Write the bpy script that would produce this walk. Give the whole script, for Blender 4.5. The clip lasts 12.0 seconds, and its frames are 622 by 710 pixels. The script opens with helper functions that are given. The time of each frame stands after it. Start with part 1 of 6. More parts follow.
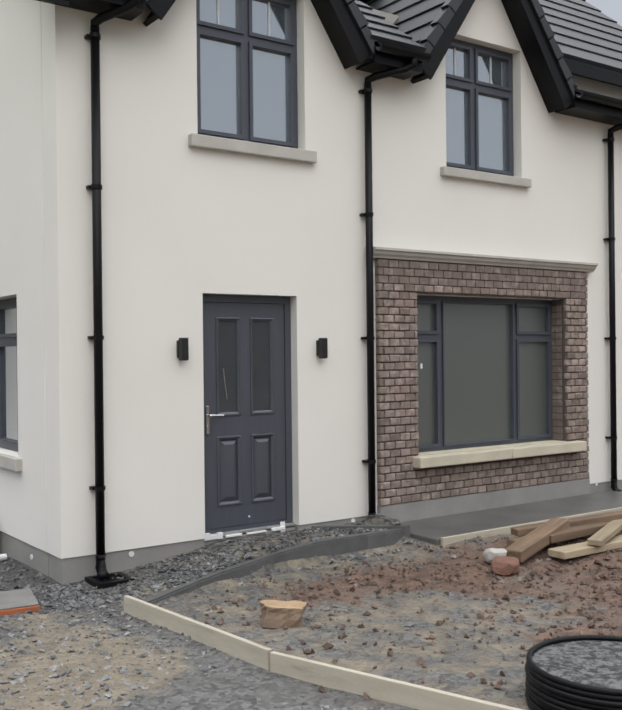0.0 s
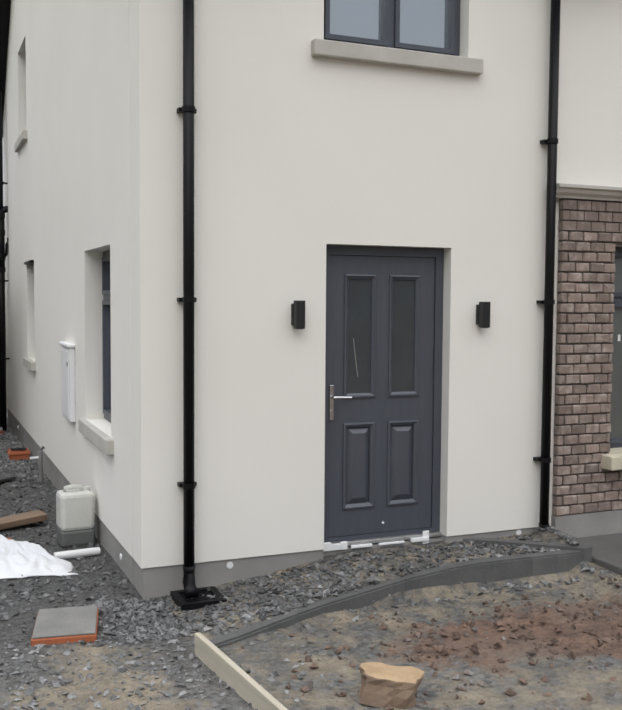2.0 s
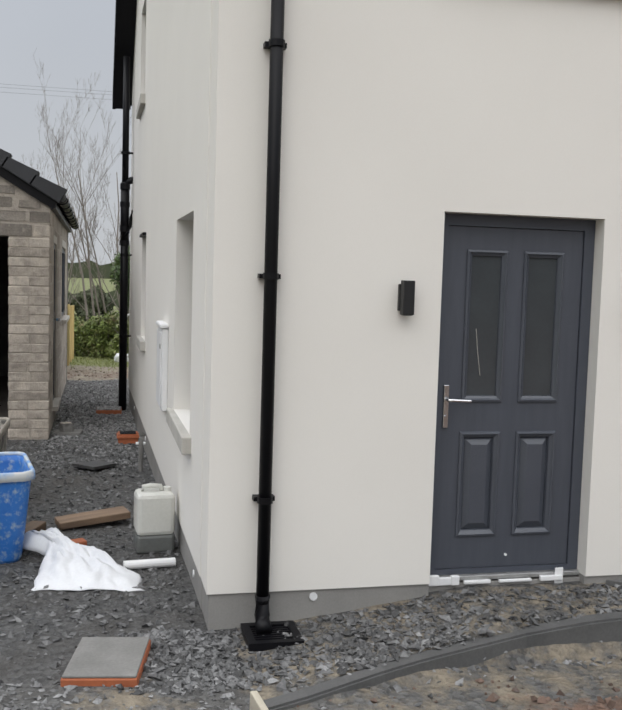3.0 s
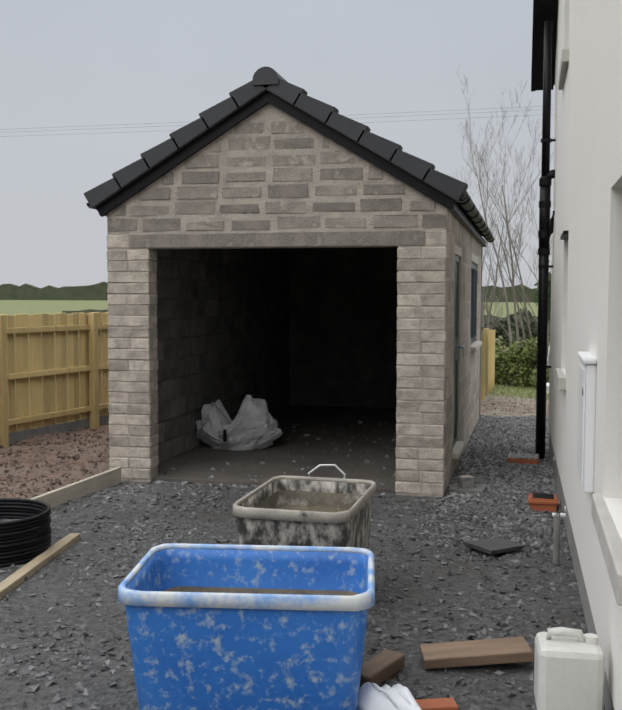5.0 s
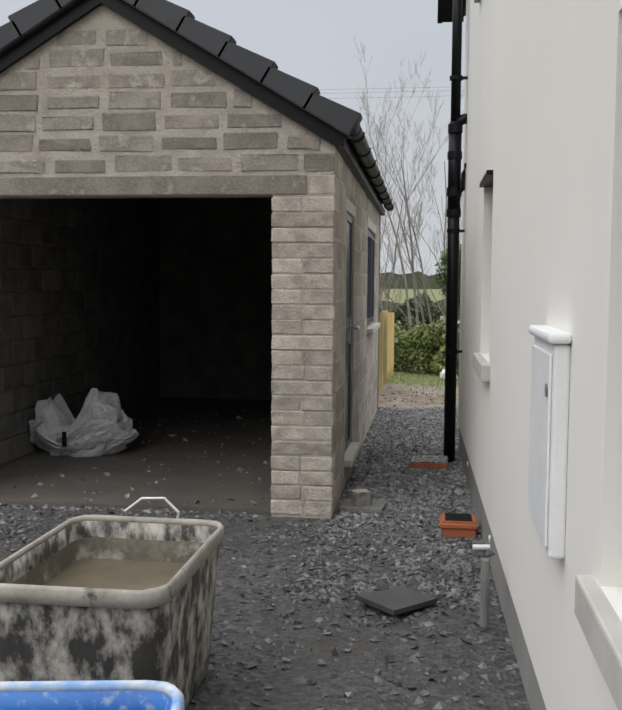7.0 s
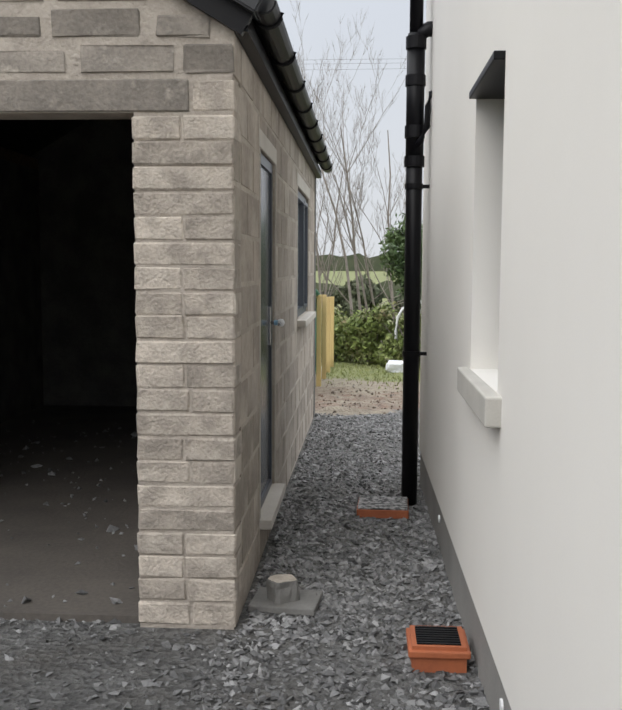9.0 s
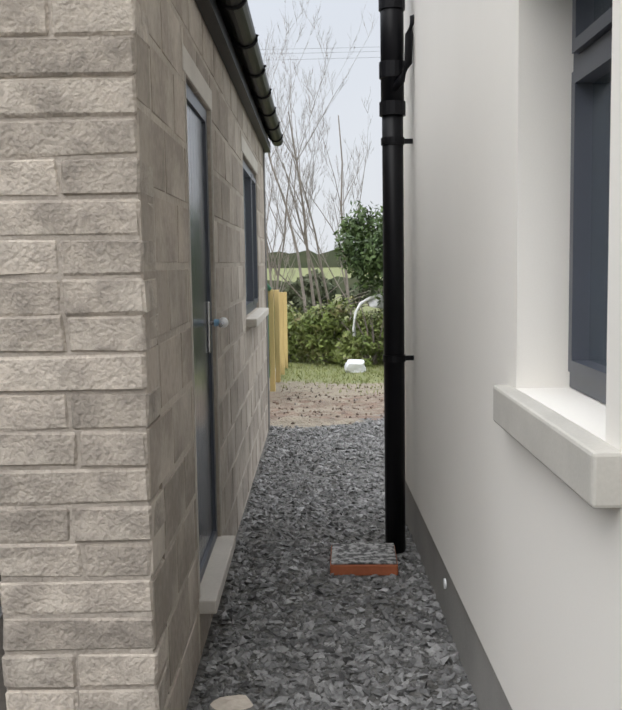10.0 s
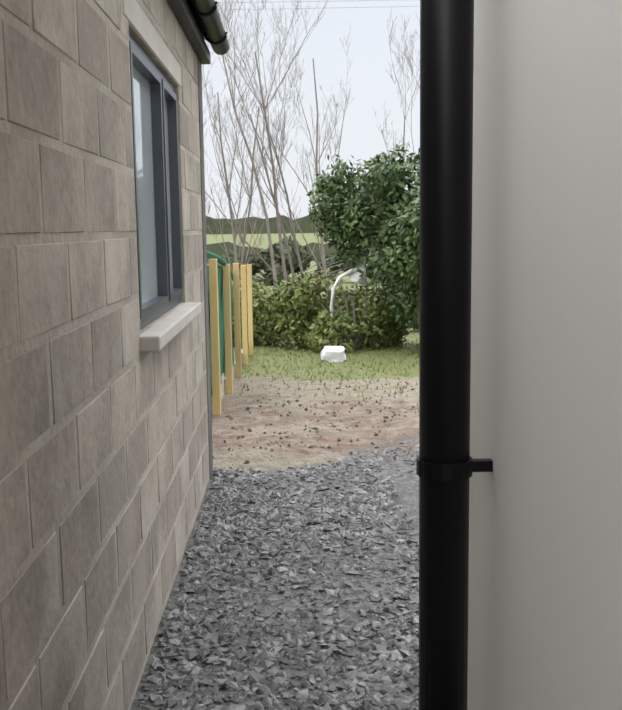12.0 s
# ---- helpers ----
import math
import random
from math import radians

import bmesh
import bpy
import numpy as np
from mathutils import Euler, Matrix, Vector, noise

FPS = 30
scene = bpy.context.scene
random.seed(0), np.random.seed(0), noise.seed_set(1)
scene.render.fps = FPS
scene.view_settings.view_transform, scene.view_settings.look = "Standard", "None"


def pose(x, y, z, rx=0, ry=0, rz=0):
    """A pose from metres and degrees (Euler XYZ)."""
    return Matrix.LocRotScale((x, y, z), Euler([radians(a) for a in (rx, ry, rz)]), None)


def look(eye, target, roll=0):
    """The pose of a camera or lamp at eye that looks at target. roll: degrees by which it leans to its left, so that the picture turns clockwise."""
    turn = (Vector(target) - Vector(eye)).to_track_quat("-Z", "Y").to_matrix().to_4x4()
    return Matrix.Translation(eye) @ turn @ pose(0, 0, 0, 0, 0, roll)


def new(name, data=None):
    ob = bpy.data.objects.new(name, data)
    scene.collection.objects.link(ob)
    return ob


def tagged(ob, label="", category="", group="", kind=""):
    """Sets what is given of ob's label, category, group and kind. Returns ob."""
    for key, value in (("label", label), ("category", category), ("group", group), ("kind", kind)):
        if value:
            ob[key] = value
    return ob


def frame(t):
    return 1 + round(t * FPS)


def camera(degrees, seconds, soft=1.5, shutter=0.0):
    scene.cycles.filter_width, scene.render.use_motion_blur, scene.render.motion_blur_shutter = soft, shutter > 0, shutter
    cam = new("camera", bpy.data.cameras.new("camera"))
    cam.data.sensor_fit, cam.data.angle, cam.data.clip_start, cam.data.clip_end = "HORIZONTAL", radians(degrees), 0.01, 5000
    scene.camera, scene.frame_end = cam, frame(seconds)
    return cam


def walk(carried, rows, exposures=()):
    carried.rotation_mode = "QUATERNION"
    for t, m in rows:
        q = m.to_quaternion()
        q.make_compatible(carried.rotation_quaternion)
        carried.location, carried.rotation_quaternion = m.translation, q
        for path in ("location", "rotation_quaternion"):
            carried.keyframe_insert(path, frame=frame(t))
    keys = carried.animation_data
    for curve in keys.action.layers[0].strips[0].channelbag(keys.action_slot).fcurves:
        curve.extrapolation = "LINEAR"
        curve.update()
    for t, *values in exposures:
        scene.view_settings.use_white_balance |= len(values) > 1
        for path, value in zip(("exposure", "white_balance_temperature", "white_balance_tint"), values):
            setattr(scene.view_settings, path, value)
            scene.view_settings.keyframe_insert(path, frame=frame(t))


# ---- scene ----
cam = camera(37.2, 12.0, soft=2.0)
PATH = [
    (0, (0.180, 0.391, 1.762), (1.342, 2.020, 1.759), -0.6),
    (0.5, (0.464, 0.627, 1.809), (1.611, 2.265, 1.800), -0.5),
    (1, (0.705, 0.879, 1.815), (1.782, 2.565, 1.785), -0.0),
    (1.5, (1.073, 1.193, 1.819), (2.019, 2.954, 1.761), 0.3),
    (2, (1.467, 1.535, 1.904), (2.231, 3.380, 1.785), 0.4),
    (2.5, (1.794, 1.980, 1.878), (2.384, 3.885, 1.723), 0.7),
    (3, (2.083, 2.438, 1.893), (2.535, 4.379, 1.729), 1.7),
    (3.5, (2.278, 2.974, 1.851), (2.486, 4.959, 1.717), 1.8),
    (5.5, (2.292, 5.371, 1.782), (1.760, 7.295, 1.664), 0.0),
    (6, (2.224, 5.773, 1.706), (1.685, 7.697, 1.607), 0.1),
    (6.5, (2.209, 6.292, 1.683), (1.862, 8.259, 1.575), 0.2),
    (7, (2.197, 6.830, 1.654), (1.953, 8.809, 1.499), 0.4),
    (9, (2.126, 9.293, 1.614), (2.010, 11.281, 1.422), 0.3),
    (9.5, (2.063, 10.022, 1.569), (2.007, 12.012, 1.377), -0.4),
    (10, (2.033, 10.745, 1.529), (2.021, 12.735, 1.331), -0.9),
    (10.5, (1.995, 11.527, 1.499), (2.006, 13.516, 1.289), -1.2),
    (11, (2.063, 12.266, 1.518), (2.098, 14.253, 1.293), -1.0),
    (11.5, (2.117, 12.940, 1.528), (2.145, 14.925, 1.286), -0.8),
    (12, (2.116, 13.661, 1.541), (2.156, 15.642, 1.269), -0.8),
]
walk(cam, [(t, look(eye, target, roll)) for t, eye, target, roll in PATH], exposures=[(0, 0.0), (3.5, -0.05), (5.5, 0.0), (7.0, 0.1), (9.0, 0.40), (10.5, 0.55), (12.0, 0.66)])

# ---- light: an overcast sky, brighter overhead, and a wide weak sun ----
world = bpy.data.worlds.new("overcast")
scene.world = world
world.use_nodes = True
wn, wl = world.node_tree.nodes, world.node_tree.links
wn.clear()
sky = wn.new("ShaderNodeTexSky")
sky.sky_type, sky.sun_disc = "NISHITA", False
sky.sun_elevation, sky.sun_rotation = radians(38), radians(200)
sky.dust_density, sky.air_density = 4.0, 1.0
sky_dim = wn.new("ShaderNodeVectorMath")
sky_dim.operation = "SCALE"
sky_dim.inputs["Scale"].default_value = 0.35
wl.new(sky.outputs[0], sky_dim.inputs[0])
geo = wn.new("ShaderNodeTexCoord")
sep = wn.new("ShaderNodeSeparateXYZ")
wl.new(geo.outputs["Generated"], sep.inputs[0])
ramp = wn.new("ShaderNodeValToRGB")
ramp.color_ramp.elements[0].position, ramp.color_ramp.elements[0].color = 0.0, (6.2, 6.4, 6.7, 1)
ramp.color_ramp.elements[1].position, ramp.color_ramp.elements[1].color = 0.80, (27.0, 27.4, 28.0, 1)
low = ramp.color_ramp.elements.new(0.40)
low.color = (5.7, 6.1, 6.8, 1)
wl.new(sep.outputs["Z"], ramp.inputs[0])
cloud = wn.new("ShaderNodeTexNoise")
cloud.inputs["Scale"].default_value, cloud.inputs["Detail"].default_value = 2.2, 4
wl.new(geo.outputs["Generated"], cloud.inputs["Vector"])
cmap = wn.new("ShaderNodeMapRange")
cmap.inputs["To Min"].default_value, cmap.inputs["To Max"].default_value = 0.9, 1.1
wl.new(cloud.outputs[0], cmap.inputs["Value"])
cmul = wn.new("ShaderNodeVectorMath")
cmul.operation = "SCALE"
wl.new(ramp.outputs[0], cmul.inputs[0])
wl.new(cmap.outputs[0], cmul.inputs["Scale"])
wmix = wn.new("ShaderNodeMix")
wmix.data_type = "RGBA"
wmix.inputs["Factor"].default_value = 0.88
wl.new(sky_dim.outputs[0], wmix.inputs["A"])
wl.new(cmul.outputs[0], wmix.inputs["B"])
back = wn.new("ShaderNodeBackground")
back.inputs["Strength"].default_value = 0.1
wl.new(wmix.outputs["Result"], back.inputs["Color"])
wout = wn.new("ShaderNodeOutputWorld")
wl.new(back.outputs[0], wout.inputs["Surface"])
sun = new("sun", bpy.data.lights.new("sun", "SUN"))
sun.data.energy, sun.data.angle, sun.data.color = 0.6, radians(40), (1.0, 0.97, 0.93)
sun.matrix_world = look((-6, -14, 13), (2, 4, 0))


# ---- materials ----
def material(name, base, second, rough=0.8, scale=8.0, fine=60.0, bump=0.2, bump_dist=0.01, metal=0.0, random_amount=0.0, mottle=0.5, spec=0.5, stretch=(1, 1, 1), third=None, third_at=(0.55, 0.7), third_scale=2.0):
    """Two colours mixed by a coarse and a fine noise, an optional third in patches, relief by the fine noise."""
    m = bpy.data.materials.new(name)
    m.use_nodes = True
    n, l = m.node_tree.nodes, m.node_tree.links
    b = n["Principled BSDF"]
    tc = n.new("ShaderNodeTexCoord")
    mp = n.new("ShaderNodeMapping")
    mp.inputs["Scale"].default_value = stretch
    l.new(tc.outputs["Object"], mp.inputs["Vector"])
    info = n.new("ShaderNodeObjectInfo")
    off = n.new("ShaderNodeVectorMath")
    off.operation = "MULTIPLY_ADD"
    l.new(info.outputs["Random"], off.inputs[0])
    off.inputs[1].default_value = (7.3, 3.1, 5.7)
    l.new(mp.outputs[0], off.inputs[2])
    na = n.new("ShaderNodeTexNoise")
    na.inputs["Scale"].default_value, na.inputs["Detail"].default_value = scale, 5
    nb = n.new("ShaderNodeTexNoise")
    nb.inputs["Scale"].default_value, nb.inputs["Detail"].default_value = fine, 3
    for q in (na, nb):
        l.new(off.outputs[0], q.inputs["Vector"])
    mixn = n.new("ShaderNodeMath")
    mixn.operation = "MULTIPLY_ADD"
    l.new(nb.outputs[0], mixn.inputs[0])
    mixn.inputs[1].default_value = 0.45
    l.new(na.outputs[0], mixn.inputs[2])
    rng = n.new("ShaderNodeMapRange")
    rng.inputs["From Min"].default_value, rng.inputs["From Max"].default_value = 0.72 - 0.25 / max(mottle, 0.01) * 0.5, 0.72 + 0.25 / max(mottle, 0.01) * 0.5
    l.new(mixn.outputs[0], rng.inputs["Value"])
    mix = n.new("ShaderNodeMix")
    mix.data_type = "RGBA"
    mix.inputs["A"].default_value, mix.inputs["B"].default_value = (*base, 1), (*second, 1)
    l.new(rng.outputs[0], mix.inputs["Factor"])
    colour = mix.outputs["Result"]
    if third:
        nc = n.new("ShaderNodeTexNoise")
        nc.inputs["Scale"].default_value, nc.inputs["Detail"].default_value, nc.inputs["Roughness"].default_value = third_scale, 8, 0.65
        l.new(off.outputs[0], nc.inputs["Vector"])
        r3 = n.new("ShaderNodeMapRange")
        r3.inputs["From Min"].default_value, r3.inputs["From Max"].default_value = third_at
        l.new(nc.outputs[0], r3.inputs["Value"])
        mx = n.new("ShaderNodeMix")
        mx.data_type = "RGBA"
        l.new(r3.outputs[0], mx.inputs["Factor"])
        l.new(colour, mx.inputs["A"])
        mx.inputs["B"].default_value = (*third, 1)
        colour = mx.outputs["Result"]
    if random_amount:
        hs = n.new("ShaderNodeHueSaturation")
        rr = n.new("ShaderNodeMapRange")
        rr.inputs["To Min"].default_value, rr.inputs["To Max"].default_value = 1 - random_amount, 1 + random_amount
        l.new(info.outputs["Random"], rr.inputs["Value"])
        l.new(rr.outputs[0], hs.inputs["Value"])
        l.new(colour, hs.inputs["Color"])
        colour = hs.outputs[0]
    l.new(colour, b.inputs["Base Color"])
    b.inputs["Roughness"].default_value, b.inputs["Metallic"].default_value, b.inputs["Specular IOR Level"].default_value = rough, metal, spec
    if bump:
        bp = n.new("ShaderNodeBump")
        bp.inputs["Strength"].default_value, bp.inputs["Distance"].default_value = bump, bump_dist
        l.new(mixn.outputs[0], bp.inputs["Height"])
        l.new(bp.outputs[0], b.inputs["Normal"])
    return m


def glass(name, tint, mirror, dark=0.6, rough=0.03):
    """A pane: part mirror, part clear, tinted."""
    m = bpy.data.materials.new(name)
    m.use_nodes = True
    n, l = m.node_tree.nodes, m.node_tree.links
    n.clear()
    g, d, t = n.new("ShaderNodeBsdfGlossy"), n.new("ShaderNodeBsdfDiffuse"), n.new("ShaderNodeBsdfTransparent")
    g.inputs["Roughness"].default_value = rough
    g.inputs["Color"].default_value = (0.92, 0.96, 1.0, 1)
    d.inputs["Color"].default_value = (*tint, 1)
    a, c, o = n.new("ShaderNodeMixShader"), n.new("ShaderNodeMixShader"), n.new("ShaderNodeOutputMaterial")
    a.inputs[0].default_value = dark
    fr, gl = n.new("ShaderNodeFresnel"), n.new("ShaderNodeMapRange")
    fr.inputs["IOR"].default_value = 1.55
    gl.inputs["To Min"].default_value = mirror
    l.new(fr.outputs[0], gl.inputs["Value"])
    l.new(gl.outputs[0], c.inputs[0])
    l.new(t.outputs[0], a.inputs[1])
    l.new(d.outputs[0], a.inputs[2])
    l.new(a.outputs[0], c.inputs[1])
    l.new(g.outputs[0], c.inputs[2])
    l.new(c.outputs[0], o.inputs["Surface"])
    return m


RENDER = material("white_render", (0.80, 0.775, 0.73), (0.74, 0.715, 0.67), 0.9, 0.9, 220, 0.25, 0.002, mottle=0.35)
PLINTH = material("grey_plinth_paint", (0.30, 0.29, 0.275), (0.22, 0.215, 0.205), 0.85, 3, 90, 0.3, 0.003)
CONCRETE = material("wet_concrete", (0.145, 0.142, 0.136), (0.08, 0.079, 0.077), 0.45, 2.5, 60, 0.3, 0.004)
KERB = material("new_kerb_concrete", (0.115, 0.114, 0.113), (0.07, 0.07, 0.07), 0.8, 4, 70, 0.4, 0.005)
SILL = material("cast_stone", (0.52, 0.50, 0.46), (0.42, 0.405, 0.37), 0.85, 5, 120, 0.25, 0.002)
CREAM = material("cream_stone", (0.60, 0.55, 0.43), (0.48, 0.44, 0.34), 0.85, 4, 120, 0.25, 0.002)
FRAME = material("anthracite_upvc", (0.070, 0.078, 0.098), (0.060, 0.067, 0.085), 0.38, 3, 150, 0.05, 0.001)
DOORMAT = material("anthracite_door_skin", (0.073, 0.080, 0.099), (0.058, 0.064, 0.080), 0.45, 4, 90, 0.15, 0.001, stretch=(6, 6, 0.6))
BLACK = material("black_plastic", (0.006, 0.006, 0.008), (0.004, 0.004, 0.005), 0.42, 5, 80, 0.05, 0.001, spec=0.2)
LAMPBLACK = material("black_lamp_metal", (0.012, 0.012, 0.013), (0.008, 0.008, 0.009), 0.5, 5, 80, 0.1, 0.001)
CHROME = material("chrome", (0.62, 0.62, 0.63), (0.5, 0.5, 0.52), 0.22, 5, 80, 0, metal=1.0)
WIRE = material("galvanised_wire", (0.55, 0.55, 0.54), (0.4, 0.4, 0.4), 0.45, 9, 80, 0.1, 0.001, metal=0.8)
WHITEP = material("white_plastic", (0.80, 0.80, 0.80), (0.70, 0.71, 0.72), 0.45, 3, 60, 0.05, 0.001)
TILE = material("dark_roof_tile", (0.030, 0.032, 0.037), (0.020, 0.021, 0.025), 0.55, 3, 70, 0.3, 0.003, random_amount=0.15)
BRICK = material("red_brown_brick", (0.275, 0.212, 0.182), (0.185, 0.143, 0.124), 0.9, 9, 80, 0.5, 0.006, random_amount=0.22, third=(0.40, 0.335, 0.30), third_at=(0.50, 0.68), third_scale=8)
MORTAR = material("mortar", (0.10, 0.085, 0.075), (0.07, 0.06, 0.055), 0.95, 9, 90, 0.5, 0.005)
BLOCK = material("concrete_block", (0.48, 0.425, 0.365), (0.31, 0.275, 0.238), 0.95, 9, 70, 1.0, 0.018, random_amount=0.20, mottle=0.9, third=(0.54, 0.485, 0.42), third_at=(0.52, 0.70), third_scale=4)
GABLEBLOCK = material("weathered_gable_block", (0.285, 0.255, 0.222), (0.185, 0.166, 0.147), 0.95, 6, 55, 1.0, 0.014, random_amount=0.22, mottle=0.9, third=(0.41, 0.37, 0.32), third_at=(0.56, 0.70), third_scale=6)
BLOCKMORTAR = material("smeared_mortar", (0.43, 0.385, 0.335), (0.32, 0.285, 0.247), 0.95, 7, 50, 1.0, 0.02, third=(0.27, 0.24, 0.21), third_at=(0.56, 0.68), third_scale=4)
SIDEBLOCK = material("bagged_block", (0.40, 0.348, 0.294), (0.265, 0.23, 0.195), 0.95, 2.2, 34, 0.8, 0.012, random_amount=0.14, mottle=0.9, third=(0.49, 0.44, 0.38), third_at=(0.47, 0.70), third_scale=1.9)
# bare block with the garage's inner shade put into its colour
DIMBLOCK = material("shade_darkened_inner_block", (0.19, 0.18, 0.168), (0.115, 0.11, 0.104), 0.95, 4, 50, 0.6, 0.008, random_amount=0.25, mottle=0.8)
GLOSSDOOR = material("glossy_boarded_door", (0.080, 0.088, 0.106), (0.066, 0.073, 0.090), 0.2, 3, 120, 0.04, 0.001)
FELT = material("roof_felt", (0.025, 0.025, 0.03), (0.015, 0.015, 0.018), 0.8, 4, 60, 0.2, 0.003)
SLATE = material("wet_slate", (0.060, 0.060, 0.060), (0.035, 0.035, 0.036), 0.5, 6, 70, 0.5, 0.004)
PALEBAR = material("pale_spacer_bar", (0.62, 0.64, 0.66), (0.54, 0.56, 0.58), 0.5, 3, 60, 0.05, 0.001)
MUD = material("dried_mortar_lining", (0.20, 0.175, 0.135), (0.12, 0.106, 0.085), 0.85, 5, 40, 0.5, 0.006, mottle=0.9, third=(0.34, 0.32, 0.28), third_at=(0.56, 0.68), third_scale=7)
SIDEMORTAR = material("bagged_mortar", (0.47, 0.42, 0.36), (0.34, 0.30, 0.255), 0.95, 2.5, 40, 0.8, 0.012, mottle=0.9)
LINTEL = material("lintel_concrete", (0.56, 0.53, 0.48), (0.46, 0.43, 0.39), 0.9, 4, 70, 0.4, 0.004)
# dusty floor; its colour is also lowered to stand for indoor shade
GFLOOR = material("shaded_floor_dust", (0.135, 0.118, 0.102), (0.075, 0.067, 0.06), 0.9, 2, 40, 0.6, 0.01)
FENCEWOOD = material("treated_pine", (0.58, 0.44, 0.20), (0.47, 0.345, 0.145), 0.8, 3, 40, 0.3, 0.004, random_amount=0.16, stretch=(5, 5, 0.6))
OLDWOOD = material("weathered_timber", (0.40, 0.33, 0.22), (0.28, 0.22, 0.15), 0.85, 3, 40, 0.4, 0.004, random_amount=0.2, stretch=(1, 6, 6))
WETWOOD = material("wet_timber", (0.22, 0.145, 0.09), (0.11, 0.075, 0.052), 0.7, 3, 40, 0.4, 0.004, random_amount=0.3, stretch=(1, 6, 6))
PALEBOARD = material("pale_shuttering", (0.50, 0.455, 0.37), (0.38, 0.345, 0.275), 0.85, 3, 40, 0.4, 0.004, stretch=(1, 6, 6), third=(0.30, 0.255, 0.19), third_at=(0.6, 0.75), third_scale=3)
BLUETUB = material("blue_tub", (0.020, 0.125, 0.43), (0.032, 0.175, 0.52), 0.5, 4, 40, 0.2, 0.003, third=(0.30, 0.38, 0.46), third_at=(0.52, 0.68), third_scale=20)
BLUERIM = material("scuffed_blue_rim", (0.26, 0.42, 0.66), (0.12, 0.28, 0.62), 0.55, 5, 40, 0.2, 0.003, third=(0.58, 0.60, 0.60), third_at=(0.42, 0.60), third_scale=6)
BLACKTUB = material("plastered_black_tub", (0.03, 0.029, 0.028), (0.06, 0.056, 0.05), 0.7, 5, 40, 0.3, 0.004, third=(0.46, 0.43, 0.38), third_at=(0.44, 0.62), third_scale=8, stretch=(1.6, 1.6, 0.9))
BLACKRIM = material("plastered_rim", (0.40, 0.37, 0.32), (0.24, 0.22, 0.19), 0.85, 7, 50, 0.6, 0.006, third=(0.06, 0.056, 0.05), third_at=(0.60, 0.68), third_scale=6)
WATER = material("muddy_water", (0.16, 0.135, 0.095), (0.12, 0.10, 0.07), 0.12, 3, 10, 0.02, 0.001)
SHEET = material("white_sheet", (0.72, 0.73, 0.75), (0.60, 0.61, 0.64), 0.55, 3, 60, 0.2, 0.003)
BAGMAT = material("woven_bag", (0.66, 0.66, 0.66), (0.44, 0.44, 0.45), 0.4, 6, 26, 0.8, 0.05)
JUG = material("jerrycan_plastic", (0.66, 0.66, 0.62), (0.54, 0.54, 0.50), 0.4, 3, 50, 0.05, 0.001)
JUGLOW = material("jerrycan_liquid", (0.16, 0.17, 0.165), (0.11, 0.115, 0.11), 0.4, 3, 50, 0.05, 0.001)
ORANGE = material("orange_clay", (0.42, 0.125, 0.05), (0.30, 0.09, 0.04), 0.7, 6, 60, 0.3, 0.003)
SLAB = material("grey_slab", (0.22, 0.215, 0.205), (0.14, 0.137, 0.13), 0.85, 6, 70, 0.5, 0.004)
STONE = material("sandstone_lump", (0.24, 0.17, 0.115), (0.14, 0.10, 0.075), 0.95, 6, 50, 0.8, 0.012)
STONETOP = material("fresh_sandstone", (0.46, 0.33, 0.20), (0.32, 0.22, 0.13), 0.95, 9, 60, 0.8, 0.01)
REDSTONE = material("red_stone", (0.24, 0.125, 0.09), (0.15, 0.08, 0.06), 0.95, 6, 50, 0.8, 0.01)
GREENNET = material("green_net", (0.02, 0.17, 0.10), (0.012, 0.11, 0.065), 0.7, 6, 120, 0.3, 0.003)
BARK = material("bare_bark", (0.24, 0.21, 0.185), (0.16, 0.138, 0.12), 0.95, 5, 40, 0.3, 0.004)
LEAF = material("evergreen_leaf", (0.042, 0.078, 0.025), (0.085, 0.13, 0.04), 0.6, 2.5, 30, 0, mottle=0.7)
SHRUB = material("bramble_leaf", (0.095, 0.14, 0.028), (0.165, 0.20, 0.055), 0.7, 1.6, 30, 0, mottle=0.7, third=(0.17, 0.135, 0.075), third_at=(0.52, 0.66), third_scale=2.5)
HEDGE = material("far_hedge", (0.05, 0.065, 0.035), (0.08, 0.09, 0.05), 0.9, 0.5, 6, 0, mottle=0.7)
WETCHIP = material("wet_stone_chip", (0.14, 0.14, 0.14), (0.07, 0.07, 0.071), 0.6, 11, 90, 0.3, 0.003, mottle=0.9)
CHIP = material("blue_stone_chip", (0.235, 0.235, 0.234), (0.13, 0.13, 0.131), 0.75, 11, 90, 0.3, 0.003, mottle=0.9)
CLOD = material("red_clod", (0.155, 0.104, 0.080), (0.10, 0.070, 0.056), 0.95, 7, 50, 0.7, 0.01, mottle=0.9, third=(0.20, 0.19, 0.18), third_at=(0.56, 0.64), third_scale=3)
GRASSMAT = material("grass_blade", (0.14, 0.18, 0.04), (0.22, 0.22, 0.08), 0.8, 3, 30, 0)
SKYGLASS = glass("upper_glass", (0.12, 0.15, 0.18), 0.42, 0.93)
DARKGLASS = glass("lower_glass", (0.070, 0.080, 0.072), 0.10, 0.97, 0.35)
PALEGLASS = glass("pale_glass", (0.50, 0.54, 0.56), 0.15, 0.9)
